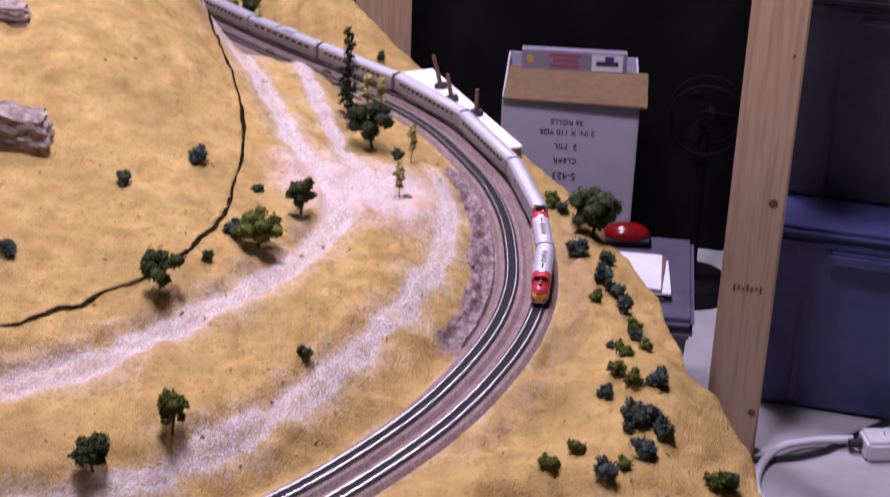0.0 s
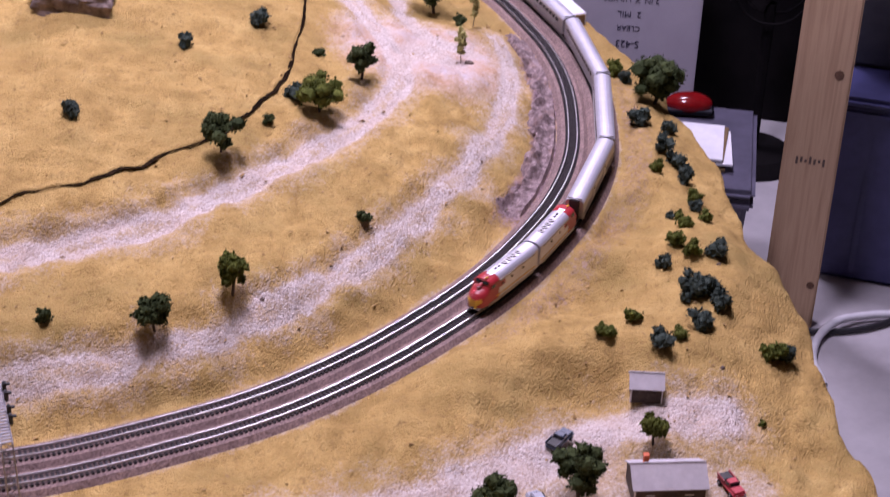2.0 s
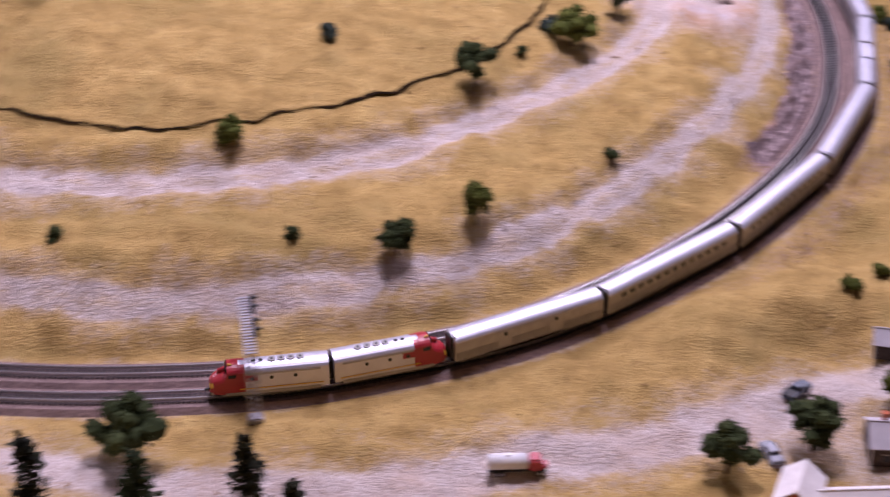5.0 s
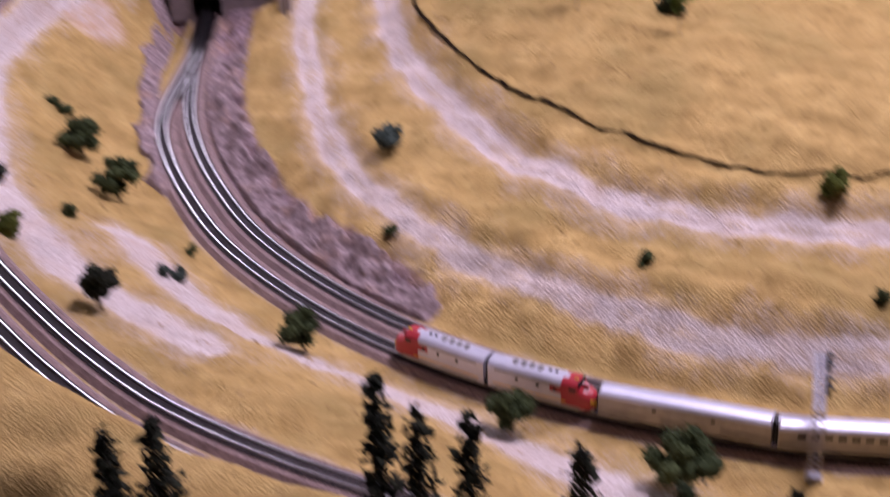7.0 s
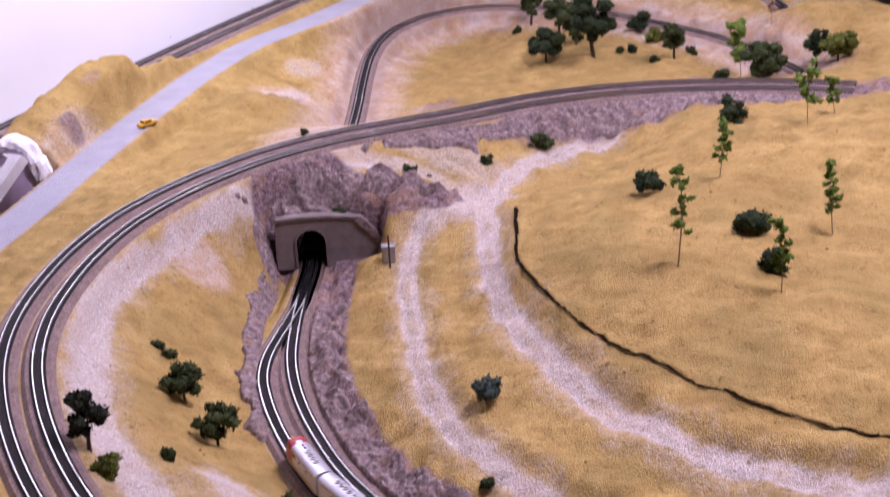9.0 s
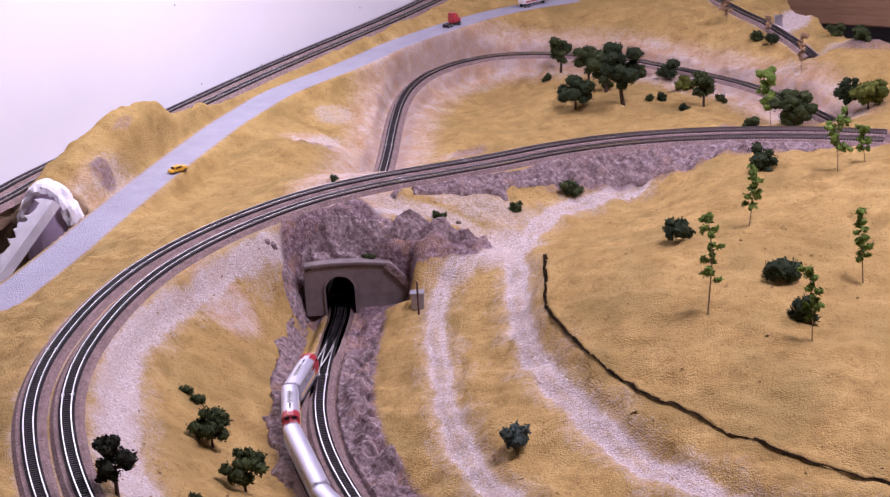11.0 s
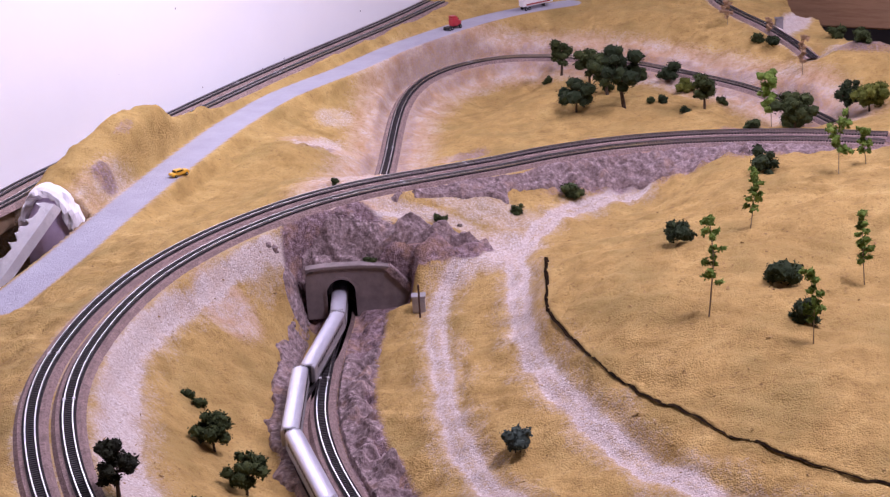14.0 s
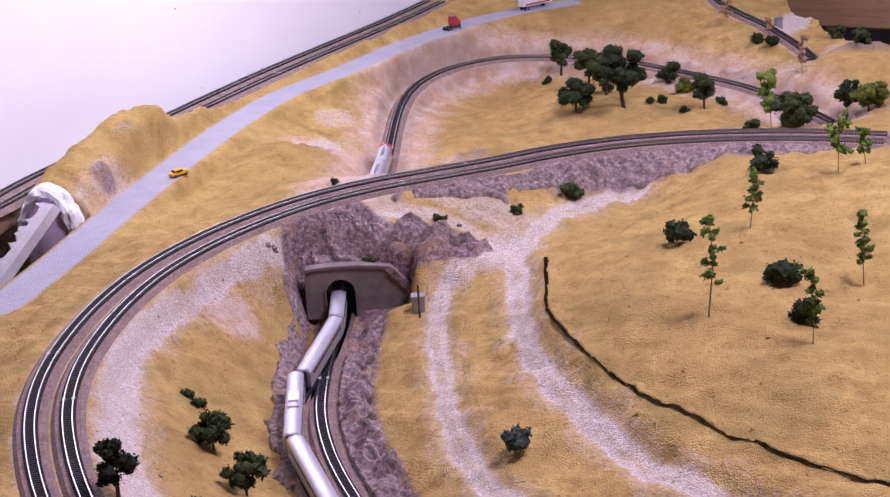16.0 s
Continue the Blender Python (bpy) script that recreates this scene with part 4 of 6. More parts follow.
def plant_bushes(tone, rows):
    for x, y, w in rows:
        rs, h = fresh(), w * 0.78
        lumps = [((0, 0, h * 0.4), w * 0.28)]
        for _ in range(9):
            a, d = rs.uniform(0, 6.28), w * rs.uniform(0.12, 0.34)
            lumps.append(((d * math.cos(a), d * math.sin(a), h * rs.uniform(0.12, 0.8) * (1.15 - d / w)), w * rs.uniform(0.11, 0.2)))
        me = clump_mesh("bush", lumps, rs, 30 + int(w * 800), min(0.0018, w * 0.08))
        me.materials.append(LEAVES[tone])
        ob = new("bush", me)
        ob.location = (x, y, ground_at(x, y) - 0.001)
        tagged(ob, f"{'large' if w > 0.03 else 'small'} {WORDS[tone]} foam shrub on tan turf", "bush", "shrubs")


def trunk_mesh(h, r, rs, forks=4, spread=0.3, top=0.75):
    bm = bmesh.new()
    lean = Vector((rs.uniform(-0.06, 0.06) * h, rs.uniform(-0.06, 0.06) * h, h * 0.42))
    add_rod(bm, (0, 0, -0.003), lean, r, r * 0.75, 7)
    tips = []
    for i in range(forks):
        a = 6.28 * i / forks + rs.uniform(-0.5, 0.5)
        tip = lean + Vector((math.cos(a) * spread * h * rs.uniform(0.5, 1), math.sin(a) * spread * h * rs.uniform(0.5, 1), h * rs.uniform(0.05, top - 0.42)))
        add_rod(bm, lean - Vector((0, 0, 0.001)), tip, r * 0.6, r * 0.2, 5)
        tips.append(tip)
    return bm, tips


def plant_trees(tone, rows):
    for x, y, h, w in rows:
        rs = fresh()
        root = thing("tree", pose(x, y, ground_at(x, y), 0, 0, rs.uniform(0, 360)), f"{WORDS[tone]} foam-leaved model tree with brown trunk", "tree", "broadleaf trees")
        bm, tips = trunk_mesh(h, max(0.0011, h * 0.035), rs, 5, 0.5 * w / h)
        part("trunk", bm, BARK, root)
        lumps = [(tuple(t), w * rs.uniform(0.15, 0.22)) for t in tips]
        for _ in range(19):
            a, d = rs.uniform(0, 6.28), w * 0.37 * rs.uniform(0, 1) ** 0.6
            lumps.append(((d * math.cos(a), d * math.sin(a), h * (0.60 + 0.33 * rs.uniform(-1, 1) * (1 - 0.6 * d / w))), w * rs.uniform(0.11, 0.19)))
        lumps = [((a[0], a[1], min(a[2], h - r)), r) for a, r in lumps]
        me = clump_mesh("crown", lumps, rs, 70, 0.0019)
        me.materials.append(LEAVES[tone])
        new("crown", me).parent = root


def plant_conifers(tone, rows):
    for x, y, h, w in rows:
        rs = fresh()
        root = thing("conifer", pose(x, y, ground_at(x, y), 0, 0, rs.uniform(0, 360)), "ragged blackish-green bottle-brush model conifer", "conifer tree", "conifers")
        part("trunk", rod((0, 0, -0.004), (0, 0, h * 0.98), h * 0.018, h * 0.004, 6), BARK, root)
        verts, faces = [], []
        tiers = int(26 + h * 200)
        for i in range(tiers):
            u = (i + rs.uniform(0, 1)) / tiers
            z = h * (0.10 + 0.9 * u)
            reach = 0.5 * w * (1 - u) ** 0.65 * rs.uniform(0.4, 1.12) + 0.003
            for _ in range(4):
                a = rs.uniform(0, 6.28)
                n = max(2, int(reach / 0.0035))
                for k in range(n):
                    d = reach * (k + 0.6) / n
                    c = np.array((d * math.cos(a), d * math.sin(a), z - 0.25 * d + rs.uniform(-0.002, 0.002)))
                    b, s = len(verts), 0.0032 * rs.uniform(0.6, 1.3)
                    for _ in range(4):
                        verts.append(tuple(c + rs.normal(size=3) * s * [0.7, 0.7, 0.55]))
                    faces += [(b, b + 1, b + 2), (b, b + 2, b + 3), (b, b + 3, b + 1), (b + 1, b + 3, b + 2)]
        me = bpy.data.meshes.new("crown")
        me.from_pydata(verts, [], faces)
        me.materials.append(LEAVES[tone])
        new("crown", me).parent = root


def plant_saplings(tone, rows):
    for x, y, h, w in rows:
        rs = fresh()
        word = "dry pale" if tone in ("dry", "brown") else "slender bright green"
        root = thing("sapling", pose(x, y, ground_at(x, y), 0, 0, rs.uniform(0, 360)), f"{word} model sapling with sparse leaf tufts", "sapling", "saplings")
        bm = bmesh.new()
        bend = Vector((rs.uniform(-0.08, 0.08) * h, rs.uniform(-0.08, 0.08) * h, h * 0.55))
        top = bend + Vector((rs.uniform(-0.06, 0.06) * h, rs.uniform(-0.06, 0.06) * h, h * 0.4))
        r = max(0.0006, h * 0.008)
        add_rod(bm, (0, 0, -0.003), bend, r, r * 0.8, 6), add_rod(bm, bend, top, r * 0.8, r * 0.4, 6)
        lumps, twigs = [(tuple(top), w * 0.15)], []
        for i in range(17):
            a, u = rs.uniform(0, 6.28), 0.3 + 0.68 * (i + rs.uniform(0, 1)) / 17
            base = bend * (u / 0.57) if u < 0.57 else bend.lerp(top, (u - 0.57) / 0.4)
            tip = base + Vector((math.cos(a), math.sin(a), 0.5)) * w * rs.uniform(0.05, 0.42)
            twigs.append((base, tip))
            lumps += [(tuple(tip), w * rs.uniform(0.06, 0.13)), (tuple(base.lerp(tip, 0.55) + Vector((0, 0, 0.04 * w))), w * rs.uniform(0.03, 0.07))]
        part("trunk", bm, PALE_BARK, root)
        me = clump_mesh("crown", lumps, rs, 22, 0.0022)
        me.materials.append(LEAVES[tone])
        new("crown", me).parent = root
        for base, tip in twigs:
            part("twig", rod(base, tip, r * 0.4, r * 0.25, 4), PALE_BARK, root)


def stone_mesh(size, rs, flat=0.7, cuts=2):
    bm = bmesh.new()
    bmesh.ops.create_icosphere(bm, subdivisions=cuts, radius=0.5)
    ph = Vector(rs.uniform(0, 9, 3))
    for v in bm.verts:
        n = noise.noise(v.co * 3 + ph) * 0.4 + noise.noise(v.co * 7 + ph) * 0.15
        v.co = Vector((v.co.x * size[0], v.co.y * size[1], v.co.z * size[2])) * (1 + n)
    return bm


def slab_mesh(size, rs):
    """A flat-topped ledge with broken, layered sides."""
    bm = bmesh.new()
    bmesh.ops.create_cube(bm, size=1.0)
    bmesh.ops.subdivide_edges(bm, edges=bm.edges[:], cuts=14, use_grid_fill=True)
    ph = Vector(rs.uniform(0, 9, 3))
    for v in bm.verts:
        c = v.co.copy()
        r = max(abs(c.x), abs(c.y)) * 2
        pull = 1 - 0.18 * max(0.0, math.hypot(c.x, c.y) * 2 - 0.8)
        layer = 0.05 * math.sin(c.z * 26 + noise.noise(c * 3 + ph) * 3) * (r > 0.95)
        n = noise.noise(c * 3 + ph) * 0.14 + noise.noise(c * 9 + ph) * 0.06
        k = pull * (1 + n + layer) * (1.0 - 0.15 * max(0, c.z))
        v.co = Vector((c.x * k * size[0], c.y * k * size[1], (c.z + 0.10 * noise.noise(c * 4 + ph) - 0.25 * (c.x + 0.5) * (c.z > 0)) * size[2]))
    return bm


def lay_stones(rows):
    for x, y, w in rows:
        ob = mesh_object("stone", stone_mesh((w, w * 0.8, w * 0.7), fresh()), STONE)
        ob.location = (x, y, ground_at(x, y) + w * 0.15)
        tagged(ob, "small brown loose stone lying on turf", "stone", "loose stones")


plant_bushes("teal", [(0.176, 1.605, 0.0217), (0.266, 1.667, 0.0288), (0.05, 1.471, 0.0257), (0.275, 1.521, 0.027), (-0.49, 1.399, 0.042), (-0.613, 1.121, 0.0153), (-0.604, 1.129, 0.0184), (0.696, 1.667, 0.0217), (0.665, 1.549, 0.0321), (0.697, 1.528, 0.0231), (0.671, 1.479, 0.0286), (0.676, 1.454, 0.0284), (0.669, 1.414, 0.0254), (0.658, 1.358, 0.0177), (0.623, 1.343, 0.0116), (0.574, 1.238, 0.0174), (0.622, 1.231, 0.0262), (0.573, 1.176, 0.0347), (0.594, 1.173, 0.0284), (0.566, 1.126, 0.0297), (0.593, 1.151, 0.023), (0.515, 1.096, 0.0278), (0.633, 1.087, 0.0237)])
plant_bushes("green", [(0.318, 1.614, 0.016), (0.239, 1.471, 0.016), (0.302, 1.323, 0.0171), (0.002, 1.205, 0.0195), (-0.203, 1.23, 0.018), (-0.452, 1.274, 0.0188), (-0.64, 1.23, 0.0148), (0.525, 1.78, 0.0193), (0.474, 2.433, 0.0446), (0.47, 2.261, 0.0184), (0.615, 2.186, 0.0181), (-0.882, 1.43, 0.0164), (-0.867, 1.426, 0.0189), (-0.734, 1.185, 0.0195), (-0.827, 1.813, 0.0219), (-0.757, 1.896, 0.0204), (-0.679, 1.977, 0.0197), (-0.625, 2.05, 0.0356), (-0.928, 1.945, 0.0139), (-0.919, 2.882, 0.0214), (-0.765, 2.741, 0.0282), (-0.736, 2.866, 0.0419), (-0.664, 2.65, 0.0175), (-0.554, 2.703, 0.0216), (-0.407, 2.58, 0.0615), (-0.427, 2.295, 0.025), (-0.537, 2.933, 0.0294), (-0.4, 2.95, 0.0371), (-0.34, 2.839, 0.0403)])
plant_bushes("olive", [(-0.048, 1.324, 0.0353), (0.524, 1.972, 0.0315), (0.53, 2.168, 0.0179), (0.534, 2.119, 0.016), (0.454, 2.479, 0.0272), (0.691, 1.689, 0.0233), (0.644, 1.434, 0.0206), (0.665, 1.378, 0.0202), (0.659, 1.334, 0.0186), (0.625, 1.315, 0.0229), (0.594, 1.264, 0.0232), (0.602, 1.238, 0.0207), (0.537, 1.111, 0.0181), (0.473, 1.124, 0.021), (0.506, 1.145, 0.0183), (0.618, 1.088, 0.0267), (0.572, 1.006, 0.0088), (-0.737, 1.084, 0.0326), (-0.635, 2.784, 0.0446)])
plant_bushes("pine", [(-0.415, 1.792, 0.042), (-0.279, 1.695, 0.05), (-0.243, 1.611, 0.038), (-0.373, 2.077, 0.048), (-0.678, 2.836, 0.0516), (-0.646, 2.669, 0.0215), (-0.598, 2.619, 0.021), (-0.507, 2.915, 0.0292)])
plant_trees("green", [(0.356, 1.573, 0.0446, 0.028), (0.182, 1.412, 0.0403, 0.0341), (0.09, 1.187, 0.0378, 0.0262), (0.714, 1.614, 0.0593, 0.0614), (0.392, 0.957, 0.0495, 0.0391), (0.319, 0.938, 0.0491, 0.0354), (-0.473, 1.089, 0.0415, 0.0324), (-0.275, 1.029, 0.0388, 0.0367), (-0.13, 0.986, 0.0548, 0.052), (-0.814, 1.359, 0.0444, 0.0375), (-0.748, 1.301, 0.0479, 0.0384), (-0.898, 2.903, 0.074, 0.0451), (-0.816, 2.808, 0.0759, 0.0518), (-0.574, 2.659, 0.0667, 0.0406), (-0.378, 2.37, 0.059, 0.06), (-0.759, 2.719, 0.0823, 0.0601)])
plant_trees("olive", [(0.296, 1.5, 0.0401, 0.0466), (0.161, 1.22, 0.0441, 0.0228), (0.472, 1.001, 0.0326, 0.0218), (-0.295, 2.58, 0.0493, 0.0536)])
plant_trees("pine", [(0.504, 1.827, 0.0592, 0.0463), (-0.777, 2.588, 0.0619, 0.0634), (-0.701, 2.614, 0.109, 0.0731), (-0.332, 2.605, 0.0728, 0.0355)])
plant_trees("dark", [(-0.772, 1.115, 0.0628, 0.0346), (-0.605, 0.993, 0.0446, 0.0271)])
plant_conifers("pine", [(0.504, 1.941, 0.1196, 0.0266), (-0.116, 0.885, 0.0681, 0.0388)])
plant_conifers("dark", [(-0.274, 0.724, 0.11, 0.0313), (-0.246, 0.712, 0.098, 0.0273), (-0.217, 0.718, 0.0955, 0.0307), (-0.17, 0.804, 0.0757, 0.0318), (-0.043, 0.933, 0.0578, 0.032), (-0.011, 0.928, 0.0236, 0.0153), (-0.403, 0.692, 0.0836, 0.0284), (-0.436, 0.692, 0.0761, 0.0288)])
plant_saplings("light", [(-0.34, 1.593, 0.1157, 0.0303), (-0.344, 1.845, 0.0729, 0.0273), (-0.227, 1.567, 0.0842, 0.026), (-0.197, 1.731, 0.087, 0.0321), (-0.268, 2.034, 0.0755, 0.0369), (-0.24, 2.084, 0.0469, 0.0256), (-0.452, 2.604, 0.0922, 0.066)])
plant_saplings("dry", [(0.537, 1.77, 0.0473, 0.0165), (0.489, 1.653, 0.0374, 0.0181), (0.545, 2.004, 0.0525, 0.0244), (0.572, 2.025, 0.0446, 0.0185), (0.47, 2.351, 0.0424, 0.0295)])
plant_saplings("brown", [(-0.428, 2.761, 0.0681, 0.0257), (-0.519, 2.95, 0.0328, 0.0169), (-0.612, 3.042, 0.0484, 0.0283)])
lay_stones([(0.498, 1.651, 0.0104), (0.463, 1.389, 0.0103), (0.618, 1.213, 0.0049), (0.56, 1.067, 0.0045), (0.187, 1.219, 0.0045), (-0.735, 1.905, 0.0074)])


# ---- rock outcrops on the hill ----
for x, y, size, turn in ((0.07, 1.69, (0.085, 0.05, 0.055), -12), (0.085, 1.95, (0.06, 0.035, 0.028), -15)):
    ob = mesh_object("rock_outcrop", slab_mesh(size, fresh()), ROCK)
    ob.matrix_world = pose(x, y, ground_at(x, y) + size[2] * 0.2, 0, 0, turn)
    tagged(ob, "grey-brown plaster rock slab bedded in the tan hill", "rock", "rock outcrops")


def rock_boulders():
    """Craggy blocks along the inside cliff, over the tunnel and on the left bank."""
    rs = np.random.RandomState(21)
    spots = []
    n = len(inner)
    for i in range(int(0.785 * n), int(0.955 * n)):
        for _ in range(2):
            q = offset(inner[i - 1:i + 2], -rs.uniform(0.02, 0.055))[1]
            spots.append((q[0], q[1], rs.uniform(0.0025, 0.006)))
    for i in range(int(0.40 * n), int(0.51 * n)):
        for _ in range(1):
            q = offset(inner[i - 1:i + 2], -rs.uniform(0.02, 0.042))[1]
            spots.append((q[0], q[1], rs.uniform(0.003, 0.008)))
    for _ in range(260):
        a, d = rs.uniform(0, 6.28), rs.uniform(0, 1) ** 0.5
        x, y = -0.80 + 0.10 * d * math.cos(a), 1.835 + 0.03 * d * math.sin(a)
        if away(np.array([(x, y)]), upper_a)[0][0] > 0.03 and portal_frame(np.array([(x, y)]))[0][0] > 0.01:
            spots.append((x, y, rs.uniform(0.003, 0.0065)))
    for _ in range(150):
        x, y = -0.90 + rs.normal() * 0.016, 1.80 + rs.normal() * 0.03
        ahead, across = portal_frame(np.array([(x, y)]))
        if away(np.array([(x, y)]), upper_a)[0][0] > 0.03 and (ahead[0] > 0.008 or across[0] > 0.046):
            spots.append((x, y, rs.uniform(0.003, 0.0065)))
    for i in range(int(0.90 * n), int(0.975 * n)):
        for _ in range(3):
            q = offset(inner[i - 1:i + 2], rs.uniform(0.038, 0.056))[1]
            spots.append((q[0], q[1], rs.uniform(0.002, 0.004)))
    p = np.array(spots)
    zs = ground_height(p[:, :2])[0]
    verts, faces = [], []
    for (x, y, r), z in zip(spots, zs):
        bm = bmesh.new()
        bmesh.ops.create_icosphere(bm, subdivisions=1, radius=r)
        k = len(verts)
        tilt = Euler(rs.uniform(-0.6, 0.6, 3)).to_matrix()
        stretch = (rs.uniform(0.5, 1.0), rs.uniform(0.7, 1.2), rs.uniform(1.0, 2.0))
        for v in bm.verts:
            q = tilt @ Vector((v.co.x * stretch[0], v.co.y * stretch[1], v.co.z * stretch[2] * 0.8)) * rs.uniform(0.75, 1.2)
            verts.append((x + q.x, y + q.y, z - r * 0.85 + q.z))
        bm.verts.index_update()
        faces += [tuple(k + v.index for v in f.verts) for f in bm.faces]
        bm.free()
    ob = from_lists("rock_face", verts, faces, CRAG)
    tagged(ob, "craggy mauve-brown cast rock along the railway cutting", "rock face", kind="stuff")


def crag_material():
    m, nt, p = shader("craggy_cut_rock")
    a = ramp(nt, noise_node(nt, 170, 6, 0.7), [(0.3, (0.07, 0.047, 0.046)), (0.46, (0.20, 0.138, 0.136)), (0.58, (0.32, 0.235, 0.235)), (0.72, (0.52, 0.42, 0.42))])
    c = mix(nt, ramp(nt, noise_node(nt, 34, 5, 0.65), [(0.55, (0, 0, 0)), (0.72, (0.6, 0.6, 0.6))]), a, (0.36, 0.215, 0.15))
    nt.links.new(c, p.inputs["Base Color"])
    p.inputs["Roughness"].default_value = 0.95
    bump(nt, p, noise_node(nt, 150, 8, 0.65), 0.7, 0.004)
    return m


def crag_patch(p, cover, lift, label):
    """A sheet of broken, ridged rock lying over the ground where cover is 1."""
    nu, nv = p.shape[:2]
    q = p.reshape(-1, 2)
    z, cover = ground_height(q)[0], cover.ravel()
    verts = []
    for (x, y), h, c in zip(q, z, cover):
        v = Vector((x * 48, y * 48, h * 26))
        warp = Vector((noise.noise(v * 0.5), noise.noise(v * 0.5 + Vector((7, 3, 1))), 0)) * 0.9
        ridge = noise.ridged_multi_fractal(v + warp, 0.9, 2.1, 4, 1.0, 2.0)
        step = round(noise.noise(v * 0.35) * 5) / 5
        out = c * (0.002 + lift * (0.6 * ridge + 0.4 * (step + 0.6))) - (1 - c) * 0.007
        verts.append((x + c * 0.002 * noise.noise(v * 1.7), y + c * 0.002 * noise.noise(v * 1.7 + Vector((5, 5, 5))), h + out))
    faces = [(i * nv + j, i * nv + j + 1, (i + 1) * nv + j + 1, (i + 1) * nv + j) for i in range(nu - 1) for j in range(nv - 1)]
    faces = [f for f in faces if max(cover[k] for k in f) > 0.02]
    ob = from_lists("rock_face", verts, faces, CRAG)
    tagged(ob, label, "rock face", kind="structure")


def crag_band(c, first, last, near, far, lift, label, taper=1.0):
    """Rock along a track, between two distances from its centre line."""
    cut = c[int(first * len(c)):int(last * len(c))]
    fine = dense(cut[:, :2].tolist()[::3], 0.0014)
    ds = np.linspace(near, far, max(8, int(abs(far - near) / 0.0014)))
    side = sideways(fine)
    p = fine[:, None, :2] + side[:, None] * ds[None, :, None]
    u = np.linspace(0, 1, len(fine))[:, None] * np.ones((1, len(ds)))
    w = np.linspace(0, 1, len(ds))[None] * np.ones((len(fine), 1))
    wob = (0.12 * wavy(p.reshape(-1, 2), 60, 41) + 0.08 * wavy(p.reshape(-1, 2), 170, 42)).reshape(u.shape)
    cover = step01(u, 0.0, 0.05) * (1 - step01(u, 0.95, 1.0)) * step01(w, 0.0, 0.08) * (1 - step01((w + wob) / (taper + (1 - taper) * step01(u, 0.0, 0.5)), 0.62, 0.95))
    crag_patch(p, cover, lift, label)


def crag_over_tunnel():
    xs, ys = np.meshgrid(np.linspace(-0.945, -0.675, 190), np.linspace(1.715, 1.895, 126), indexing="ij")
    p = np.stack([xs, ys], axis=2)
    q = p.reshape(-1, 2)
    wob = 0.10 * wavy(q, 60, 43) + 0.06 * wavy(q, 170, 44)
    cover = np.maximum(tunnel_wall(q), 1 - step01(np.hypot((q[:, 0] + 0.895) / 0.022, (q[:, 1] - 1.775) / 0.05) + wob, 0.8, 1.1))
    along, across = portal_frame(q)
    cover *= step01(away(q, upper_a)[0], 0.024, 0.034) * np.maximum(step01(along, 0.004, 0.014), step01(np.abs(across), 0.044, 0.05) * step01(across, 0, 0.01))
    crag_patch(p, cover.reshape(xs.shape), 0.008, "mauve-grey cast rock wall over the tunnel mouth")


CRAG = crag_material()
crag_over_tunnel()
crag_band(inner, 0.765, 0.965, -0.017, -0.066, 0.005, "craggy mauve-brown cast rock along the cutting's inside")
crag_band(inner, 0.385, 0.515, -0.017, -0.052, 0.0045, "pale mauve rock cut beside the outer curve")
crag_band(inner, 0.865, 0.975, 0.036, 0.066, 0.0035, "grey-mauve rock bank beside the tunnel track")
crag_band(upper_a, 0.69, 0.985, -0.020, -0.075, 0.003, "mauve rock wall under the raised double line", 0.3)
rock_boulders()


def turf_clods():
    """Loose clods and crumbs of turf that roughen the slopes."""
    rs = np.random.RandomState(77)
    n = 5200
    y = rs.uniform(0.8, 2.3, n)
    x = edge_left(y) + (edge_right(y) - edge_left(y)) * rs.uniform(0.03, 0.97, n)
    p = np.c_[x, y]
    z, m = ground_height(p)
    patch = wavy(p, 14, 31)
    keep = (m["tar"] < 0.1) & (m["bed"] > 0.024) & (patch > rs.uniform(-0.9, 1.2, n))
    verts, faces = [], []
    for (a, b), h in zip(p[keep], z[keep]):
        k, s = len(verts), rs.uniform(0.0005, 0.0017)
        for _ in range(5):
            verts.append((a + rs.normal() * s, b + rs.normal() * s, h + 0.0003 + abs(rs.normal()) * s * 0.7))
        faces += [(k, k + 1, k + 2), (k, k + 2, k + 3), (k, k + 3, k + 4), (k, k + 4, k + 1), (k + 1, k + 3, k + 2), (k + 1, k + 4, k + 3)]
    ob = from_lists("turf_crumbs", verts, faces, CLOD)
    tagged(ob, "loose brown and tan turf crumbs on the slopes", "turf crumbs", kind="stuff")


CLOD = plain("turf_crumb", (0.22, 0.125, 0.045), (0.48, 0.31, 0.13), 0.95, 0, 60)
turf_clods()

# ---- tunnel portal ----
PORTAL_STONE = plain("portal_concrete", (0.17, 0.132, 0.128), (0.26, 0.205, 0.20), 0.9, 0, 60, 0.001)
# near-black lining colour paints the shade inside the tunnel
TUNNEL_DARK = plain("tunnel_shade_lining", (0.015, 0.012, 0.012), (0.03, 0.025, 0.025), 0.95, 0, 40)
heading = inner[-1, :2] - inner[-6, :2]
PORTAL_TURN = math.degrees(math.atan2(heading[1], heading[0])) - 90


